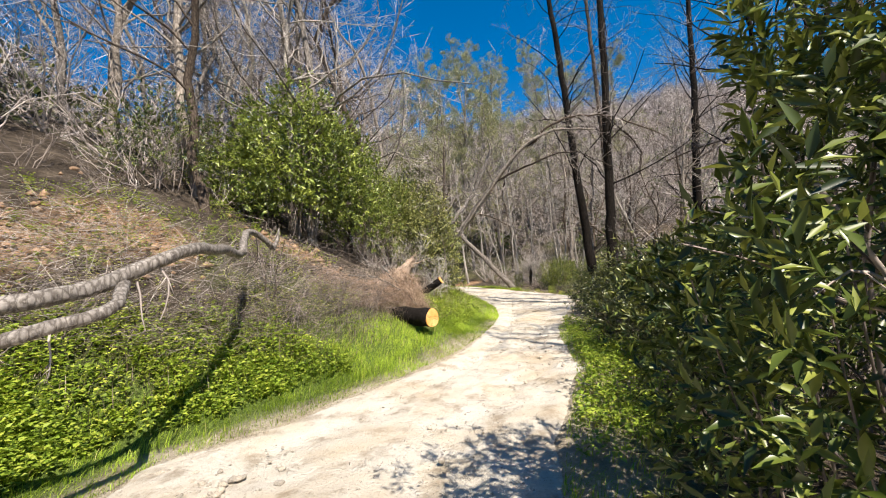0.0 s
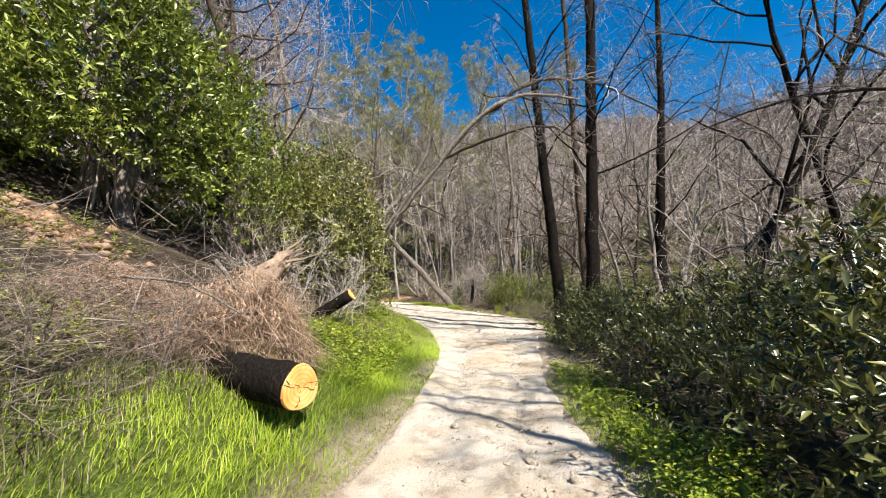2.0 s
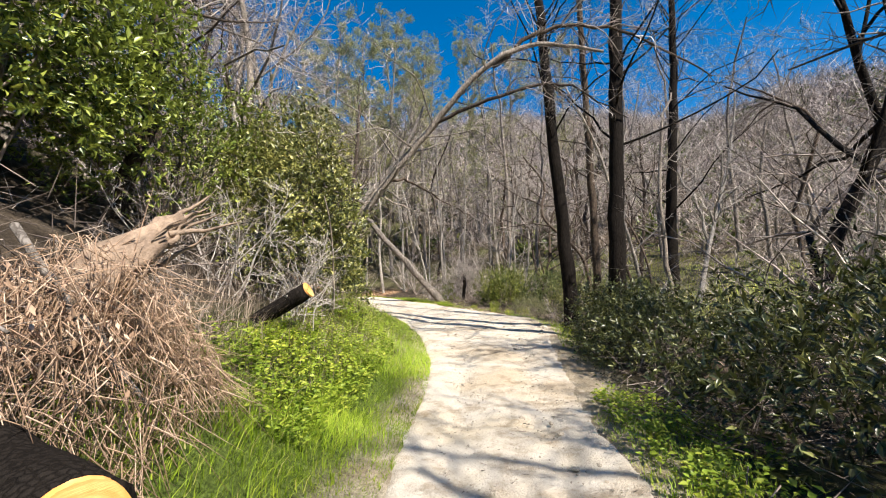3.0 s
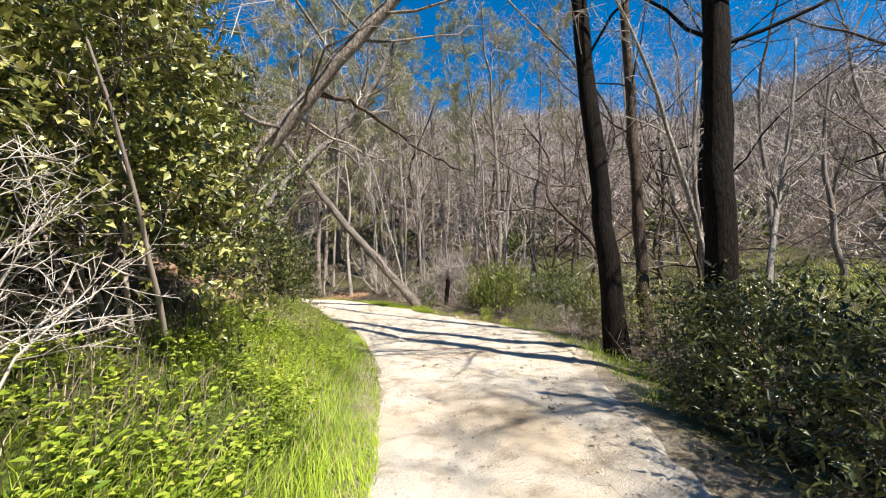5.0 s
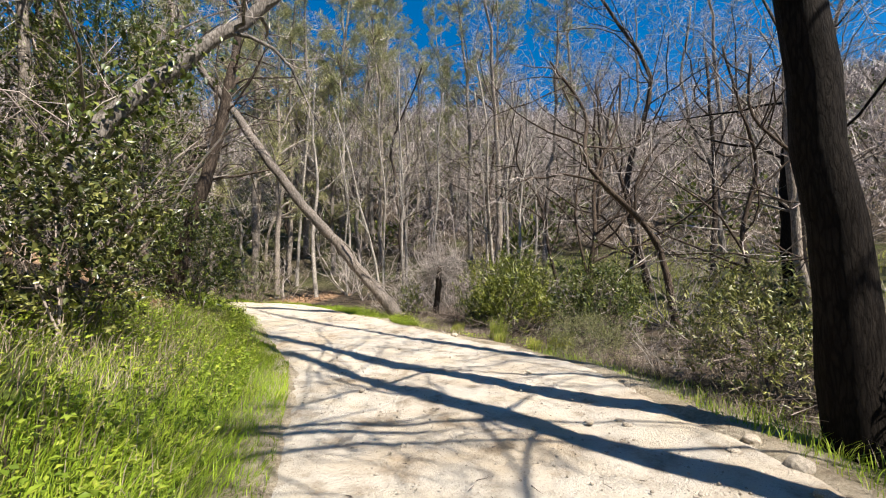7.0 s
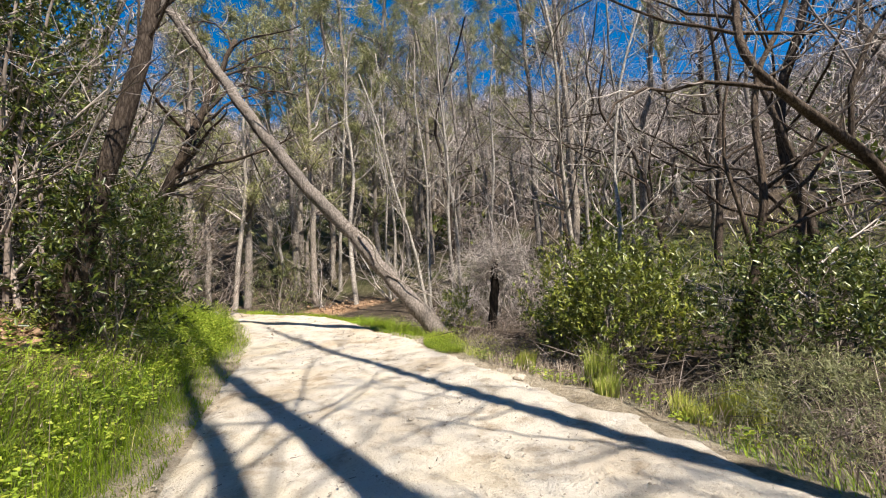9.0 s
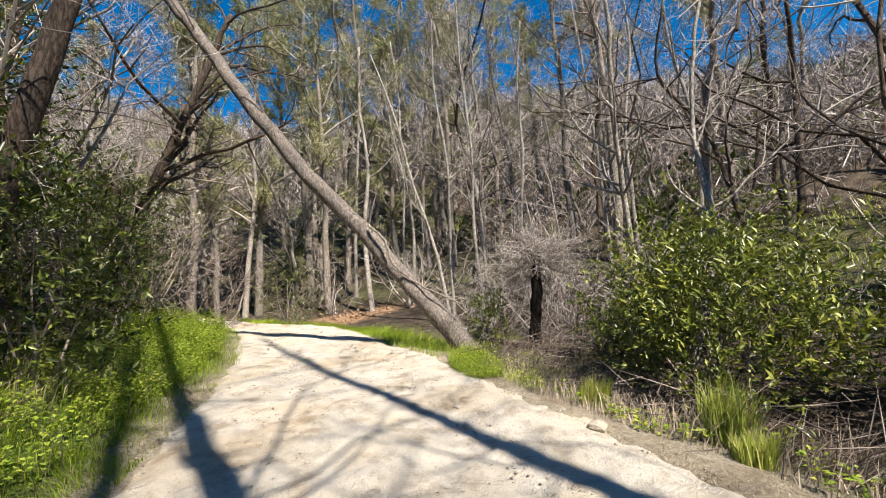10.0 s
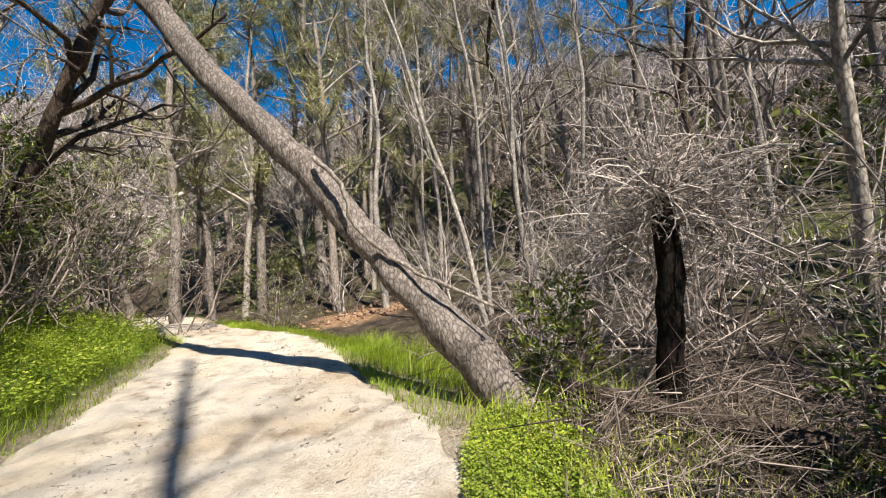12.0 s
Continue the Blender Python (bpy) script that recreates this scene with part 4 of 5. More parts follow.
shrub("bay_shrub", "dark green shrub under bare trees", (-1.6, 25.4), (1.2, 1.3, 2.1), 620, 0.09, LEAF_DARK, 78)
shrub("olive_shrub", "olive shrub beside the far bend", (-0.4, 32.6), (1.1, 1.1, 2.2), 420, 0.08, LEAF_OLIVE, 79)
shrub("bay_shrub", "green shrub deep under the trees", (-4.8, 22.6), (1.5, 1.5, 2.6), 600, 0.10, LEAF_DARK, 80)
shrub("bay_tree", "dark evergreen tree shading the bank", (-3.0, 24.2), (1.7, 1.7, 6.2), 1300, 0.12, LEAF_DARK, 101, category="tree")
# two dark-leaved shrubs added to darken the bank where trees shade it
shrub("bay_shrub", "dark shrub added for the shade under bare trees", (-3.4, 28.6), (1.5, 1.5, 3.0), 800, 0.11, LEAF_DARK, 102)
shrub("bay_shrub", "dark shrub added for the tree shade past the bend", (-5.0, 31.5), (1.6, 1.6, 3.2), 700, 0.11, LEAF_DARK, 103)
shrub("bay_tree", "dark evergreen tree beside the reddish-brown trunk", (-1.5, 23.2), (1.2, 1.2, 6.8), 1700, 0.10, LEAF_DARK, 106, category="tree")
# evergreen added to darken what is a shaded brown vine thicket
shrub("bay_shrub", "dark evergreen shrub added to darken the brown thicket", (-2.9, 27.9), (1.1, 1.1, 3.6), 700, 0.09, LEAF_DARK, 107)
shrub("bay_shrub", "dark shrub high on the wooded bank", (-6.3, 9.3), (1.2, 1.2, 2.2), 450, 0.10, LEAF_DARK, 70)

# darker bay leaf colour on the willows stands in for their self-shading
shrub("willow_shrub", "tall long-leaved green shrub crowding the trail", (1.75, 1.45), (1.3, 1.05, 3.3), 2400, 0.095, LEAF_DARK, 81, per=9, width=0.27, clear=lambda x, y, z: (z > 1.5 + 0.78 * y) & (z > 2.2) & (y > 0.6) & (x > 0.45) | (x > 0.62 + 0.1 * y) & (x > 0.75 + 0.25 * (y - 1.2)) & (x > np.maximum(y, 0.3) * (0.3 + 0.46 * np.clip((z - 1.3) / 0.4, 0, 1))), lean_x=0.6)
shrub("willow_shrub", "dense green shrub at the trail's edge", (3.2, 3.6), (1.3, 1.3, 2.0), 1050, 0.10, LEAF_DARK, 82, clear=off_trail, width=0.3)
shrub("mulefat_shrub", "dark leafy shrub with glinting narrow leaves", (3.7, 6.1), (1.35, 1.4, 1.75), 1250, 0.1, LEAF_OLIVE, 83, clear=off_trail, width=0.3)
shrub("mulefat_shrub", "low dark leafy shrub beside the trail", (4.4, 8.6), (1.4, 1.4, 1.5), 1050, 0.095, LEAF_OLIVE, 84, clear=off_trail, width=0.3)
shrub("mulefat_shrub", "dark leafy shrub in front of a charred trunk", (5.15, 13.0), (0.85, 0.75, 1.35), 800, 0.07, LEAF_OLIVE, 96, clear=off_trail, width=0.4)
shrub("mulefat_shrub", "low dark brush between the charred trunks", (6.7, 15.2), (0.8, 0.8, 1.2), 500, 0.07, LEAF_OLIVE, 97, clear=off_trail, width=0.35)
shrub("mulefat_shrub", "low leafy shrub between charred trunks", (4.75, 11.5), (1.25, 1.3, 1.3), 1050, 0.07, LEAF_OLIVE, 85, clear=off_trail, width=0.35)
shrub("mulefat_shrub", "leafy shrub at the foot of a charred trunk", (6.2, 13.9), (0.9, 1.0, 1.35), 520, 0.075, LEAF_OLIVE, 86, clear=off_trail, width=0.3)
shrub("mulefat_shrub", "narrow-leaved shrub standing in dry grass", (6.75, 17.5), (0.7, 0.8, 1.5), 560, 0.075, LEAF_PALE, 87, width=0.28, upright=1.0)
shrub("mulefat_shrub", "leafy shrub in the shade of the brush", (6.6, 9.6), (1.6, 1.6, 1.6), 620, 0.08, LEAF_OLIVE, 88, width=0.3)
shrub("mulefat_shrub", "leafy brush behind the trail edge", (5.9, 4.6), (1.6, 1.8, 2.0), 620, 0.09, LEAF_OLIVE, 89, width=0.3)
shrub("laurel_shrub", "glossy green shrub with upright leafy shoots", (6.6, 23.0), (1.1, 1.05, 1.85), 1350, 0.085, LEAF_BRIGHT, 90, width=0.32, upright=1.1)
shrub("laurel_shrub", "leafy green shrub with pale upright stems", (7.9, 21.5), (0.9, 0.9, 1.7), 700, 0.085, LEAF_DARK, 91, width=0.32, upright=1.1)
shrub("sage_shrub", "grey-green feathery shrub at the trail's edge", (6.5, 20.1), (0.75, 0.8, 0.75), 900, 0.05, LEAF_SAGE, 92, width=0.14, upright=0.8)
shrub("laurel_shrub", "small sprouting shrub at the leaning trunk's foot", (4.75, 25.7), (0.28, 0.3, 0.8), 130, 0.09, LEAF_BRIGHT, 93, width=0.25)
shrub("mulefat_shrub", "low dark brush beside the blackened trunk", (6.35, 24.1), (0.65, 0.55, 0.95), 380, 0.065, LEAF_DARK, 98, width=0.4)
shrub("mulefat_shrub", "dark leafy brush past the blackened trunk", (7.4, 24.9), (1.0, 0.9, 1.2), 420, 0.08, LEAF_DARK, 94, width=0.35)


def leaf_blade(length, width):
    """One lance-shaped leaf, folded along the midrib and drooping at the tip."""
    s = np.linspace(0, 1, 7)
    w = width * np.sin(np.pi * s**0.8) ** 0.9
    x, z = s * length, 0.03 * length * np.sin(3 * s) - 0.22 * length * s**2
    v = np.concatenate([np.stack([x, -w, z + 0.35 * w], 1), np.stack([x, 0 * w, z], 1), np.stack([x, w, z + 0.35 * w], 1)])
    i = np.arange(6)
    return build_mesh("leaf", v, np.concatenate([np.stack([i, i + 1, i + 8, i + 7], 1), np.stack([i + 7, i + 8, i + 15, i + 14], 1)]), None, True)


LEAF = leaf_blade(0.13, 0.017)
LEAF.materials.append(LEAF_BRIGHT)


def shoot(base, tip, count, seed):
    """A leafy shoot at the trail's edge, every leaf by itself."""
    rg = np.random.default_rng(seed)
    b0, t0 = np.array(base, float), np.array(tip, float)
    ob = thing("willow_shoot", base, "long-leaved green shoot reaching towards the trail", "plant", "leafy shoots at the trail's edge")
    st = Tubes()
    line = curve([(0, 0, 0), tuple((t0 - b0) * 0.5 + rg.normal(0, 0.02, 3)), tuple(t0 - b0)], 12)
    st.add(line, np.linspace(0.007, 0.003, 12), 6)
    part("stem", st.mesh("stem"), TWIG_BROWN, ob)
    for k in range(count):
        u = 0.45 + 0.55 * k / (count - 1)
        at = line[min(11, int(u * 11))]
        a = 2.4 * k + rg.normal(0, 0.3)
        pitch = radians(15 + 50 * (u - 0.45) / 0.55 + rg.normal(0, 8))
        way = Vector((math.cos(a) * math.cos(pitch), math.sin(a) * math.cos(pitch), math.sin(pitch)))
        one = new("leaf", LEAF)
        one.parent = ob
        side = way.cross(Vector((0, 0, 1))).normalized()
        up = side.cross(way)
        turn = Matrix((way, -side, up)).transposed().to_4x4()
        s = rg.uniform(0.75, 1.15)
        one.matrix_local = Matrix.Translation(tuple(at)) @ turn @ Matrix.Diagonal((s, s, s, 1))


for n, (x, y, z0, z1) in enumerate([(0.98, 1.62, 0.2, 1.34), (1.05, 1.5, 0.2, 1.12), (0.95, 1.25, 0.1, 0.98), (1.02, 1.05, 0.1, 0.86), (1.12, 1.2, 0.2, 1.25), (1.2, 1.45, 0.3, 1.62), (1.3, 1.6, 0.4, 2.0), (1.32, 1.35, 0.4, 1.8)]):
    shoot((x + 0.25, y + 0.1, float(land(x + 0.25, y + 0.1)) - 0.02), (x, y, z1), 16, 850 + n)


def ivy(name, label, points, spread_by, count, seed):
    rg = np.random.default_rng(seed)
    line = curve(points, 40)
    base = line[0]
    ob = thing(name, base, label, "climber")
    c = line[rg.integers(0, 40, count)] + rg.normal(0, spread_by, (count, 3)) - base
    tagged(part("foliage", leaves_mesh("foliage", c, rg.normal(0, 1, (count, 3)) - [0, 0, 0.4], rg.normal(0, 0.5, (count, 3)) + [0.2, -0.6, 0.6], rg.uniform(0.06, 0.12, count), 0.6), LEAF_DARK, ob), kind="stuff")


ivy("ivy", "dark ivy leaves wrapped round the grey leaning trunk", [(-0.2, 19.35, 2.6), (0.25, 19.5, 3.35), (0.8, 19.7, 4.1)], 0.2, 620, 95)


# ---- bare shrubs and thickets ----
def bare_shrub(name, label, seed, height, mat, stems=9, kids=(8, 6), category="shrub", spread_out=0.7):
    rg = np.random.default_rng(seed)
    ob = thing(name, (0, 0, 0), label, category)
    a, b = Tubes(), Tubes()
    for _ in range(stems):
        way = np.array([rg.normal(0, spread_out), rg.normal(0, spread_out), 1.0])
        grow([a, b, b], rg, rg.normal(0, 0.12, 3) * [1, 1, 0] + [0, 0, -0.1], way, height * rg.uniform(0.7, 1.2), 0.0075 * height, 0, dict(SHRUB, kids=list(kids), rise=[0.02, -0.01, -0.05]))
    tagged(part("branchwork", a.mesh("branchwork", False), mat, ob), kind="stuff")
    tagged(part("crown", b.mesh("crown", False), mat, ob), kind="stuff")
    return ob


SHRUBS = [bare_shrub("bare_shrub", "leafless grey twiggy shrub", 400 + k, h, m, 9, (8, 6)) for k, (h, m) in enumerate([(2.0, TWIG_GREY), (1.6, TWIG_BROWN), (2.6, TWIG_GREY), (1.3, TWIG_PALE), (3.2, TWIG_GREY)])]
SHRUBS[0].matrix_basis = Matrix.Translation(at_land(-6.9, 10.6))
SHRUBS[1].matrix_basis = Matrix.Translation(at_land(-3.0, 6.9))
SHRUBS[2].matrix_basis = Matrix.Translation(at_land(-6.6, 12.0))
SHRUBS[3].matrix_basis = Matrix.Translation(at_land(-0.35, 12.4))
SHRUBS[4].matrix_basis = Matrix.Translation(at_land(7.0, 28.0))
rs = np.random.default_rng(77)
SPOTS = [(-2.0, 7.7, 0.5, 1), (-3.2, 5.6, 0.45, 1), (-2.6, 6.5, 0.5, 1), (-1.5, 8.2, 0.45, 1), (-1.0, 10.6, 0.7, 1), (-1.2, 12.3, 1.2, 3), (-0.55, 12.7, 0.9, 3), (-1.5, 12.9, 1.3, 3), (-4.4, 3.0, 0.5, 1), (-4.3, 4.6, 0.5, 1), (-1.9, 12.4, 1.0, 1), (6.9, 18.9, 0.6, 3), (6.9, 24.4, 0.8, 1), (6.4, 26.4, 1.0, 1), (4.9, 27.2, 0.8, 0),
         (5.4, 28.3, 1.0, 0), (7.6, 29.5, 1.0, 2), (4.0, 31.5, 1.0, 2), (6.2, 24.3, 0.45, 1), (5.6, 12.6, 0.55, 1), (5.2, 10.2, 0.6, 1), (6.0, 7.4, 0.9, 1),
         (6.1, 25.9, 0.8, 0), (6.7, 25.2, 0.7, 3), (7.4, 26.2, 0.9, 0), (8.2, 25.2, 0.9, 2), (5.2, 26.6, 0.7, 3), (6.0, 27.3, 0.8, 2), (8.6, 27.4, 0.9, 4), (9.4, 24.2, 0.8, 0), (5.9, 29.6, 0.9, 0), (4.6, 28.6, 0.7, 3), (7.0, 30.8, 1.0, 2), (8.9, 22.6, 0.7, 1), (9.2, 20.4, 0.7, 0), (8.4, 19.2, 0.6, 1),
         (-6.5, 8.6, 0.8, 0), (-7.4, 7.2, 0.7, 1), (-7.8, 9.6, 0.9, 2), (-8.6, 6.4, 0.8, 0), (-6.2, 7.7, 0.5, 1), (-9.2, 8.2, 1.0, 2), (-5.6, 10.4, 0.7, 0), (-7.0, 5.4, 0.6, 1), (-8.0, 11.0, 1.0, 4), (-9.6, 10.0, 1.1, 4),
         (-1.5, 27.0, 1.5, 1), (-2.4, 28.2, 1.7, 1), (-1.9, 29.6, 1.4, 1), (-2.9, 26.6, 1.7, 1), (-3.4, 30.6, 1.9, 1), (-2.2, 31.6, 1.4, 1), (-1.0, 25.6, 1.2, 1), (-3.9, 27.6, 1.9, 1), (-5.2, 25.0, 1.9, 1), (-4.6, 29.6, 1.7, 1)]
for _ in range(88):
    y = rs.uniform(2, 42)
    if rs.random() < 0.55:
        x = float(left_edge(y)) - 3.0 - 13 * rs.random() ** 1.2
    else:
        x = float(right_edge(y)) + 3.4 + 12 * rs.random()
    if -7.5 < x < 0 and y < 12.5:
        continue
    if 12 < y < 26 and 9 < x < 15 and rs.random() < 0.6:
        continue
    SPOTS.append((x, y, rs.uniform(0.8, 1.35), int(rs.integers(0, 5))))
for x, y, s, k in SPOTS:
    copy_thing(SHRUBS[k], Matrix.Translation(at_land(x, y)) @ pose(0, 0, 0, 0, 0, rs.uniform(0, 360)) @ Matrix.Diagonal((s, s, s, 1)))


# ---- far hillsides: leafless scrub nobody could count ----
def hillside_scrub():
    rg = np.random.default_rng(500)
    n = 13500
    x, y = rg.uniform(-85, 95, n), rg.uniform(-6, 120, n)
    dl, dr = left_edge(y) - x, x - right_edge(y)
    far = np.hypot(x - 2, y - 12)
    keep = ((dl > 9) | (dr > 13) | (y > 41) & (dl > 3) | (y > 43)) & (rg.random(n) < np.interp(far, [0, 30, 60, 120], [1, 1, 0.7, 0.35]))
    x, y, far = x[keep], y[keep], far[keep]
    per = 40
    k = np.repeat(np.arange(len(x)), per)
    h = (1.2 + 3.6 * rg.random(len(x)) ** 2)[k]
    base = np.stack([x[k] + rg.normal(0, 0.35, len(k)) * h * 0.5, y[k] + rg.normal(0, 0.35, len(k)) * h * 0.5, np.zeros(len(k))], 1)
    base[:, 2] = land(base[:, 0], base[:, 1]) + h * rg.uniform(-0.05, 0.75, len(k))
    way = unit(np.stack([rg.normal(0, 0.6, len(k)), rg.normal(0, 0.6, len(k)), rg.uniform(0.1, 1.2, len(k))], 1))
    tip = base + way * (h * rg.uniform(0.25, 0.75, len(k)))[:, None]
    wide = 0.010 + 0.00030 * far[k] * rg.uniform(0.5, 1.8, len(k))
    a = unit(np.cross(way, rg.normal(0, 1, way.shape))) * wide[:, None]
    v = np.stack([base - a, base + a, tip], 1).reshape(-1, 3)
    part_ob = part("hillside_scrub", build_mesh("hillside_scrub", v, None, np.arange(len(k))[:, None] * 3 + [0, 1, 2]), TWIG_FAR)
    tagged(part_ob, "grey leafless scrub covering the valley hillsides", "scrub", kind="stuff")


hillside_scrub()


def evergreen_scrub():
    rg = np.random.default_rng(510)
    n = 520
    x, y = rg.uniform(-50, 60, n), rg.uniform(10, 80, n)
    dl, dr = left_edge(y) - x, x - right_edge(y)
    keep = (dl > 10) | (dr > 12) | (y > 43)
    x, y = x[keep], y[keep]
    per = 110
    k = np.repeat(np.arange(len(x)), per)
    r = rg.uniform(0.6, 1.5, len(x))[k]
    o = unit(rg.normal(0, 1, (len(k), 3))) * (r * rg.uniform(0.5, 1.0, len(k)))[:, None]
    at = np.stack([x[k], y[k], land(x, y)[k] + r * 0.6], 1) + o
    me = leaves_mesh("evergreen_scrub", at, o + [0, 0, 0.5], rg.normal(0, 1, at.shape), rg.uniform(0.18, 0.4, len(k)), 0.5)
    tagged(part("evergreen_scrub", me, LEAF_DARK), "olive evergreen bushes scattered on the hillsides", "scrub", kind="stuff")


evergreen_scrub()


def pine(seed, height):
    rg = np.random.default_rng(seed)
    ob = thing("grey_pine", (0, 0, 0), "tall thin grey pine with sparse hazy needles", "tree", "grey pines on the slope")
    bins = [Tubes(), Tubes(), Tubes(), Tubes()]
    bins[2] = bins[3] = bins[1]
    pts = curve([(0, 0, -0.3), (rg.normal(0, 0.2), rg.normal(0, 0.2), height * 0.5), (rg.normal(0, 0.4), rg.normal(0, 0.4), height)], 14, rg, 0.03)
    radii = np.linspace(0.15, 0.03, 14)
    bins[0].add(pts, radii, 8)
    offshoots(bins, rg, pts, radii, height, 0, dict(SAPLING, kids=[34, 4], ratio=[0.2, 0.4], rise=[0, 0.1, 0.05, 0], start=[0.25, 0.3], angle=(45, 85)))
    part("trunk", bins[0].mesh("trunk"), BARK_GREY, ob)
    tagged(part("branchwork", bins[1].mesh("branchwork", False), TWIG_GREY, ob), kind="stuff")
    tips = np.concatenate(bins[1].v)
    c = tips[rg.integers(0, len(tips), 480)]
    k = np.repeat(np.arange(len(c)), 14)
    way = unit(rg.normal(0, 1, (len(k), 3)) + [0, 0, 0.5])
    at = c[k] + rg.normal(0, 0.09, (len(k), 3))
    part("crown", leaves_mesh("crown", at, way, rg.normal(0, 1, at.shape), rg.uniform(0.16, 0.34, len(k)), 0.09), NEEDLES, ob)
    return ob


PINES = [pine(600, 14), pine(601, 11), pine(602, 16)]
rp = np.random.default_rng(603)
PINE_SPOTS = [(0.2, 35.4), (2.9, 37.6), (5.4, 36.9), (8.2, 39.5), (-4.6, 34.8), (9.5, 33.5), (13, 37.5), (11.0, 41.0), (7.0, 45.0), (15.5, 33.0), (3.2, 44), (-1.5, 41), (7.5, 50), (0.5, 47), (-4, 44), (5.0, 40.5), (-6.5, 39.5), (10, 56), (2.0, 55), (-9, 46), (4.2, 48), (-2.8, 50), (-12, 40), (16, 60), (-16, 34), (6.4, 43.5), (-1.2, 38.6), (1.4, 40.2), (-3.2, 37.4), (3.6, 41.6)]
for n, (x, y) in enumerate(PINE_SPOTS):
    m = Matrix.Translation(at_land(x, y)) @ pose(0, 0, 0, 0, 0, rp.uniform(0, 360))
    if n < 3:
        PINES[n].matrix_basis = m
    else:
        s = rp.uniform(0.9, 1.35)
        copy_thing(PINES[n % 3], m @ Matrix.Diagonal((s, s, s, 1)))


# ---- grass, weeds and litter ----
def grass(name, label, count, place, height, mat, seed, lean=0.9, width=(0.0018, 0.0042), category="grass"):
    rg = np.random.default_rng(seed)
    x, y = place(rg, count)
    for cx, cy, rx, ry in SOIL_FACES:
        open_soil = np.hypot((x - cx) / rx, (y - cy) / ry) + 0.3 * rumple(x, y, 2.2, 9) < 0.75
        x, y = x[~open_soil], y[~open_soil]
    clump = 0.65 + 0.45 * rumple(x, y, 2.6, seed)
    h = rg.uniform(*height, len(x)) * np.clip(clump, 0.25, 1.3)
    h = h * np.clip(0.4 + 1.3 * np.maximum(left_edge(y) - x, x - right_edge(y)), 0.4, 1)
    b = np.stack([x, y, land(x, y) - 0.02], 1)
    direction = rumple(x, y, 1.3, seed + 1) * 3 + rg.normal(0, 0.8, len(x))
    lean_by = h[:, None] * rg.uniform(0.1, lean * 1.8, (len(x), 1)) * np.stack([np.cos(direction), np.sin(direction)], 1)
    me = blades_mesh(name, b, h, lean_by, rg.uniform(*width, len(x)))
    return tagged(part(name, me, mat), label, category, kind="stuff")


def left_strip(y0, y1, d0, d1, power=1.0):
    def place(rg, n):
        y = rg.uniform(y0, y1, n)
        d = d0 + (d1 - d0) * rg.random(n) ** power
        x = left_edge(y) - d
        k = rumple(x, y, 1.7, 44) + 1.1 - 0.7 * (d - d0) / (d1 - d0) > rg.uniform(0, 1, n)
        return x[k], y[k]
    return place


def right_strip(y0, y1, d0, d1, power=1.0):
    def place(rg, n):
        y = rg.uniform(y0, y1, n)
        d = d0 + (d1 - d0) * rg.random(n) ** power
        x = right_edge(y) + d
        k = rumple(x, y, 1.7, 45) + 0.9 - 0.6 * (d - d0) / (d1 - d0) > rg.uniform(0, 1, n)
        return x[k], y[k]
    return place


def area(x0, x1, y0, y1):
    return lambda rg, n: (rg.uniform(x0, x1, n), rg.uniform(y0, y1, n))


def blob(cx, cy, rx, ry):
    def place(rg, n):
        a, r = rg.uniform(0, 2 * np.pi, n), np.sqrt(rg.random(n))
        return cx + rx * r * np.cos(a), cy + ry * r * np.sin(a)
    return place


grass("grass_bank", "lush bright green spring grass along the trail", 46000, left_strip(2.5, 12.5, -0.03, 1.9, 1.2), (0.06, 0.24), GRASS, 701)
grass("grass_bank", "lush bright green grass on the bank", 42000, left_strip(12, 22.5, -0.05, 2.1, 1.1), (0.08, 0.32), GRASS, 702)
grass("grass_bank", "green grass round the trail's bend", 26000, left_strip(22, 33, -0.05, 2.4, 1.0), (0.1, 0.34), GRASS, 703)
grass("grass_edge", "short green grass under the leafy brush", 9000, right_strip(2.6, 10, -0.02, 0.9, 1.2), (0.08, 0.26), GRASS, 704)
grass("grass_edge", "thin green grass beside the charred trunks", 5000, right_strip(13.5, 20.5, 0.15, 1.2, 1.2), (0.08, 0.24), GRASS, 705)
grass("grass_edge", "soft grass at the foot of the leaning trunk", 24000, right_strip(25.2, 33.5, -0.05, 1.5, 1.2), (0.15, 0.42), GRASS, 706)
grass("dry_grass", "dry straw-coloured grass on the upper bank", 17000, left_strip(4, 24, 0.9, 3.4, 1.0), (0.15, 0.5), DRY_GREY, 707, width=(0.002, 0.004))
grass("dry_grass", "dry stalks standing among the green grass", 5500, left_strip(12, 24, 0.3, 2.4, 1.0), (0.2, 0.6), DRY_GREY, 712, width=(0.0015, 0.003))
grass("dry_grass", "dry grey grass and stalks beside the trail", 13000, right_strip(17, 25.8, 0.3, 2.4, 1.1), (0.08, 0.36), DRY_GREY, 708, width=(0.002, 0.004))
grass("dry_grass", "green and straw grass round the blackened trunk", 2200, blob(5.3, 24.2, 0.9, 0.8), (0.06, 0.24), TUFT, 711, width=(0.002, 0.004))
grass("meadow_grass", "olive meadow grass on the open slope", 6000, area(10, 18, 14, 30), (0.1, 0.4), TUFT, 709, width=(0.006, 0.014))
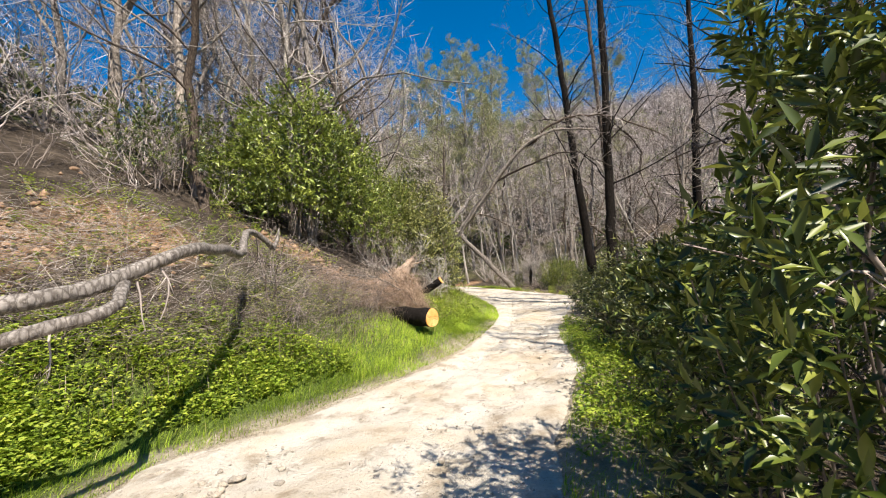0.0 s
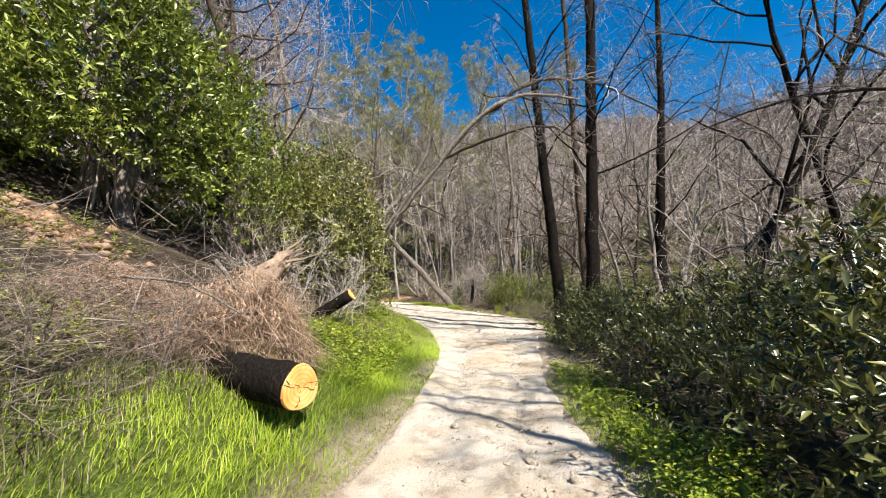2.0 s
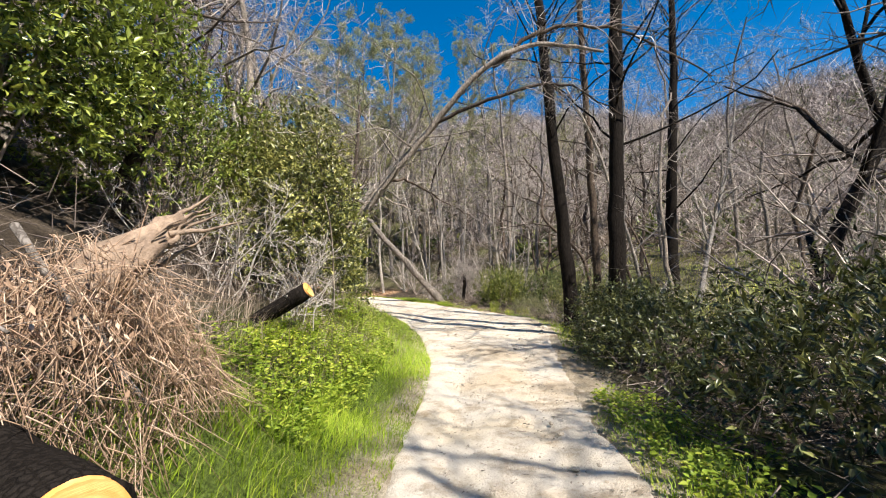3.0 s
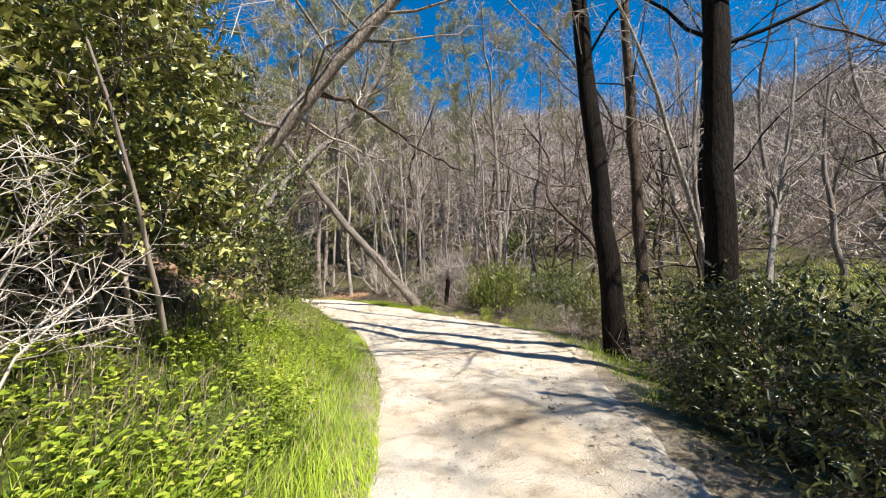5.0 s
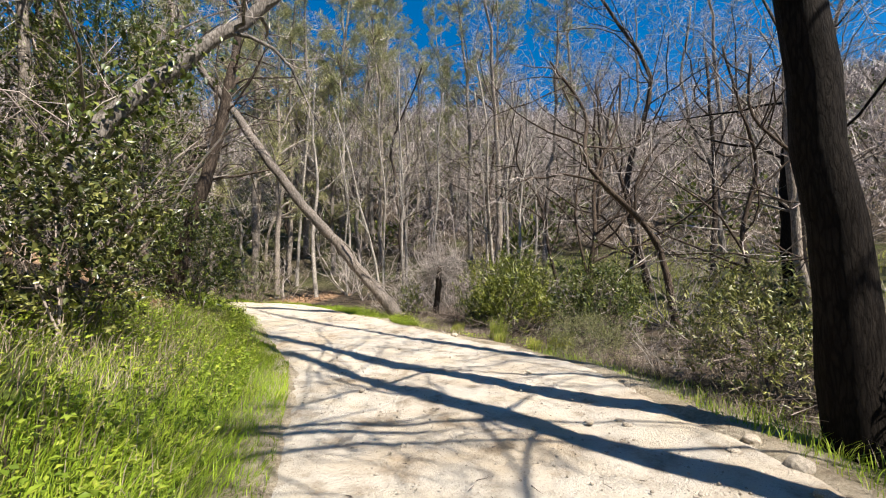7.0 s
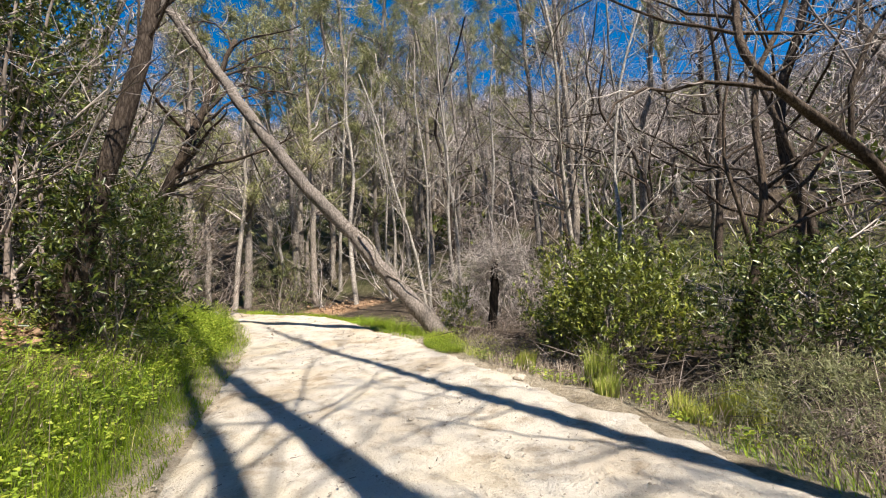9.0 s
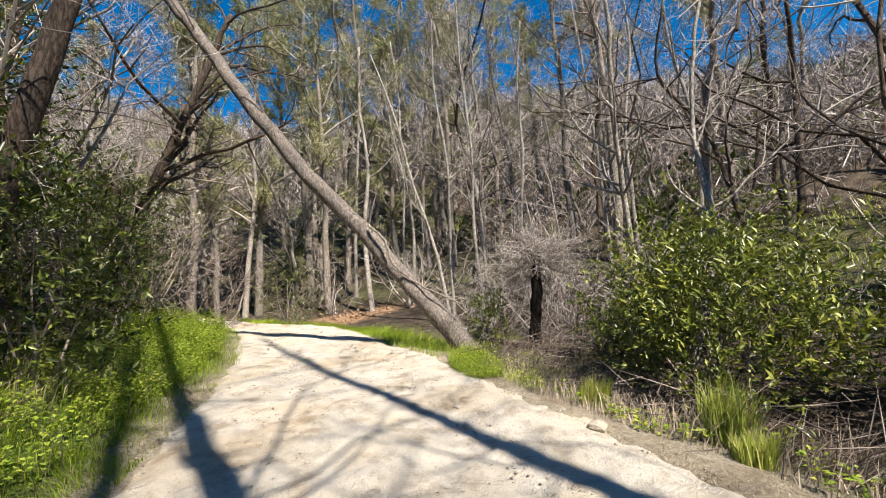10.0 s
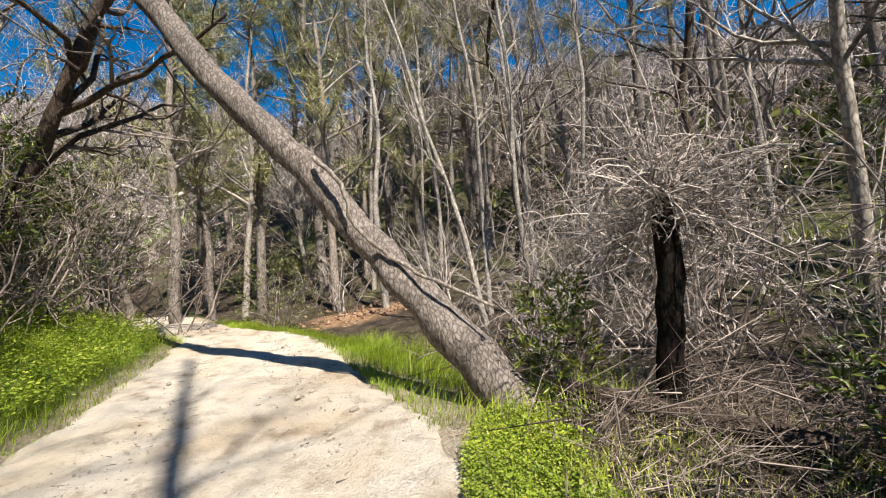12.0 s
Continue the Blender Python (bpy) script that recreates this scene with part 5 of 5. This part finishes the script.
for n, (x, y, r, h) in enumerate([(5.75, 22.0, 0.18, 0.5), (6.5, 20.9, 0.25, 0.5), (5.2, 23.0, 0.14, 0.4), (6.0, 20.9, 0.16, 0.36), (5.6, 21.6, 0.12, 0.35)]):
    grass("grass_tuft", "tall yellow-green grass tuft at the trail edge", 420, blob(x, y, r, r), (h * 0.6, h * 1.2), TUFT, 720 + n, 0.3, (0.003, 0.006), "grass tuft")


def weeds(name, label, place, count, height, leaf, mat, seed, width=0.6):
    rg = np.random.default_rng(seed)
    x, y = place(rg, count)
    k = np.repeat(np.arange(len(x)), 9)
    tall = height * np.clip(0.7 + 0.5 * rumple(x, y, 2.2, seed), 0.2, 1.3) * rg.uniform(0.6, 1.1, len(x))
    a = rg.uniform(0, 2 * np.pi, len(k))
    out = np.stack([np.cos(a), np.sin(a), rg.uniform(-0.1, 0.6, len(k))], 1)
    up = rg.uniform(0.25, 1, len(k))
    at = np.stack([x[k], y[k], land(x, y)[k] + tall[k] * up], 1) + out * [0.02, 0.02, 0]
    me = leaves_mesh(name, at, out, rg.normal(0, 0.3, out.shape) + [0, 0, 1], leaf * rg.uniform(0.5, 1.2, len(k)), width)
    return tagged(part(name, me, mat), label, "weeds", kind="stuff")


weeds("weeds", "broad-leaved green weeds on the shaded bank", left_strip(2.6, 6.2, 0.6, 2.6), 2600, 0.36, 0.062, WEEDS, 731)
weeds("weeds", "yellow-green scrubby weeds on the dry bank", left_strip(3.2, 8.6, 1.9, 3.6), 1100, 0.45, 0.045, TUFT, 738)
weeds("weeds", "dull green ground plants on the upper bank", left_strip(4.0, 10.5, 3.6, 6.5), 1100, 0.3, 0.05, WEEDS, 739)
weeds("weeds", "leafy green nettles beside the grass", left_strip(9.5, 14.5, 0.6, 1.9), 1100, 0.32, 0.06, WEEDS, 732)
weeds("weeds", "light green weeds at the foot of the bank", left_strip(14.0, 16.5, 0.5, 1.7), 260, 0.26, 0.06, WEEDS, 733)
weeds("weeds", "leafy weeds scattered through the bank grass", left_strip(15.5, 23, 0.35, 2.3), 1700, 0.42, 0.05, WEEDS, 740)
weeds("weeds", "bright clover-like weeds at the trail's edge", blob(4.3, 24.6, 0.33, 0.8), 2100, 0.11, 0.018, WEEDS, 734, 0.8)
weeds("weeds", "low green weeds round the bend", left_strip(23, 30, 0.3, 2.2), 2600, 0.5, 0.045, WEEDS, 735)
weeds("weeds", "low green weeds under dark brush", right_strip(3, 10.5, 0.1, 1.2), 1300, 0.28, 0.06, WEEDS, 736)
weeds("weeds", "green weeds among the dry stalks", right_strip(20, 25.5, 0.3, 1.1), 190, 0.18, 0.05, WEEDS, 737)


def litter(name, label, count, place, size, thick, mat, seed, lift=0.25):
    rg = np.random.default_rng(seed)
    x, y = place(rg, count)
    b = np.stack([x, y, land(x, y) + rg.random(len(x)) ** 2 * lift], 1)
    way = np.stack([rg.normal(0, 1, len(x)), rg.normal(0, 1, len(x)), rg.normal(0.15, 0.35, len(x))], 1)
    me = spikes_mesh(name, b, b + unit(way) * rg.uniform(*size, (len(x), 1)), rg.uniform(*thick, len(x)), rg)
    return tagged(part(name, me, mat), label, "dry brush", kind="stuff")


litter("dry_brush", "tangled dry grey-brown stalks on the bank", 7000, left_strip(4.6, 9.0, 1.3, 3.4), (0.2, 0.7), (0.0012, 0.0035), TWIG_BROWN, 741, 0.65)
litter("dry_brush", "grey dead brush hanging over the earth bank", 6500, left_strip(2.0, 7.5, 2.2, 5.2), (0.2, 0.8), (0.0012, 0.004), TWIG_GREY, 745, 0.7)
litter("dry_brush", "dead twigs littering the wooded bank", 6000, left_strip(1, 30, 2.0, 8.0), (0.2, 1.0), (0.002, 0.007), TWIG_BROWN, 742, 0.5)
litter("dry_brush", "dead twigs and stalks beside the trail", 6000, right_strip(8, 28, 0.6, 4.0), (0.15, 0.8), (0.003, 0.007), TWIG_BROWN, 743, 0.35)
litter("dry_brush", "matted dead stalks round the blackened trunk", 5500, blob(5.9, 24.6, 1.3, 1.4), (0.06, 0.34), (0.0015, 0.004), TWIG_BROWN, 744, 0.15)


# ---- stones and gravel ----
def stone_mesh(seed):
    bm = bmesh.new()
    bmesh.ops.create_icosphere(bm, subdivisions=2, radius=1.0)
    for v in bm.verts:
        k = 1 + 0.35 * noise.noise(v.co * 1.3 + Vector((seed * 7.1, 0, 0))) + 0.12 * noise.noise(v.co * 3.7)
        v.co = Vector((v.co.x * k, v.co.y * k * 0.8, v.co.z * k * 0.6))
    me = bpy.data.meshes.new("stone")
    bm.to_mesh(me)
    bm.free()
    me.materials.append(STONE)
    return me


STONES = [stone_mesh(k) for k in range(5)]
rt = np.random.default_rng(801)
PLACES = [(5.15, 16.1, 0.10), (4.9, 15.8, 0.07), (5.3, 16.5, 0.08), (5.0, 16.4, 0.05), (4.75, 15.5, 0.05), (4.87, 22.2, 0.08), (4.75, 22.6, 0.05), (1.5, 7.6, 0.05), (1.7, 7.2, 0.06), (1.35, 7.9, 0.04), (1.9, 7.6, 0.05), (5.5, 17.2, 0.06), (-2.55, 3.6, 0.07), (5.6, 16.9, 0.05)]
for _ in range(34):
    PLACES.append((rt.uniform(0.9, 2.1), rt.uniform(6.0, 9.0), rt.uniform(0.02, 0.055)))
for _ in range(60):
    PLACES.append((rt.normal(-2.2, 0.25), rt.normal(3.1, 0.22), rt.uniform(0.015, 0.045)))
for _ in range(120):
    y = rt.uniform(3, 29)
    u = rt.choice([rt.uniform(0.03, 0.3), rt.uniform(0.6, 0.98), rt.uniform(0.1, 0.9)])
    PLACES.append((float(left_edge(y)) * (1 - u) + float(right_edge(y)) * u, y, rt.uniform(0.012, 0.04)))
for n, (x, y, r) in enumerate(PLACES):
    ob = new("stone", STONES[n % 5])
    ob.matrix_basis = Matrix.Translation((x, y, float(trail_z(y)) + r * 0.2)) @ pose(0, 0, 0, 0, 0, rt.uniform(0, 360)) @ Matrix.Diagonal((r, r, r, 1))
    tagged(ob, "rounded pale stone on the dirt trail", "stone", "stones on the trail")


def gravel():
    rg = np.random.default_rng(811)
    n = 5200
    y = rg.uniform(2, 30, n)
    u = np.where(rg.random(n) < 0.6, rg.random(n) ** 2 * 0.5, rg.uniform(0, 1, n))
    u = np.where(rg.random(n) < 0.5, u, 1 - u)
    x = left_edge(y) * (1 - u) + right_edge(y) * u
    r = rg.uniform(0.004, 0.016, n)
    c = np.stack([x, y, trail_z(y) + r * 0.3], 1)
    corner = np.array([(1, 0, 0), (0, 1, 0), (-1, 0, 0), (0, -1, 0), (0, 0, 0.7), (0, 0, -0.7)])
    v = c[:, None] + corner[None] * (r[:, None, None] * rg.uniform(0.6, 1.3, (n, 6, 1)))
    t = np.array([(0, 1, 4), (1, 2, 4), (2, 3, 4), (3, 0, 4), (1, 0, 5), (2, 1, 5), (3, 2, 5), (0, 3, 5)])
    me = build_mesh("gravel", v.reshape(-1, 3), None, (np.arange(n)[:, None, None] * 6 + t[None]).reshape(-1, 3))
    tagged(part("gravel", me, STONE), "loose gravel scattered over the dirt trail", "gravel", kind="stuff")
    k = 900
    y = rg.uniform(3, 29, k)
    u = rg.uniform(0, 1, k)
    x = left_edge(y) * (1 - u) + right_edge(y) * u
    b = np.stack([x, y, trail_z(y) + 0.012], 1)
    me = spikes_mesh("twig_litter", b, b + unit(np.stack([rg.normal(0, 1, k), rg.normal(0, 1, k), rg.normal(0, 0.08, k)], 1)) * rg.uniform(0.02, 0.03 + 0.13 * rg.random((k, 1)) ** 2), rg.uniform(0.002, 0.005, k), rg)
    tagged(part("twig_litter", me, TWIG_BROWN), "small dark twigs and leaf litter on the trail", "litter", kind="stuff")


gravel()


def clods():
    """Crumbled earth on the bare soil faces."""
    rg = np.random.default_rng(821)
    n = 2600
    face = np.array(SOIL_FACES)[rg.integers(0, len(SOIL_FACES), n)]
    x, y = face[:, 0] + rg.normal(0, 0.6, n) * face[:, 2], face[:, 1] + rg.normal(0, 0.6, n) * face[:, 3]
    r = 0.008 + 0.11 * rg.random(n) ** 4
    c = np.stack([x, y, land(x, y) + r * 0.2], 1)
    corner = np.array([(1, 0, 0), (0, 1, 0), (-1, 0, 0), (0, -1, 0), (0, 0, 0.7), (0, 0, -0.7)])
    v = c[:, None] + corner[None] * (r[:, None, None] * rg.uniform(0.5, 1.4, (n, 6, 1)))
    t = np.array([(0, 1, 4), (1, 2, 4), (2, 3, 4), (3, 0, 4), (1, 0, 5), (2, 1, 5), (3, 2, 5), (0, 3, 5)])
    me = build_mesh("soil_clods", v.reshape(-1, 3), None, (np.arange(n)[:, None, None] * 6 + t[None]).reshape(-1, 3))
    tagged(part("soil_clods", me, CLOD), "crumbled reddish earth on the bare bank", "soil", kind="stuff")


clods()
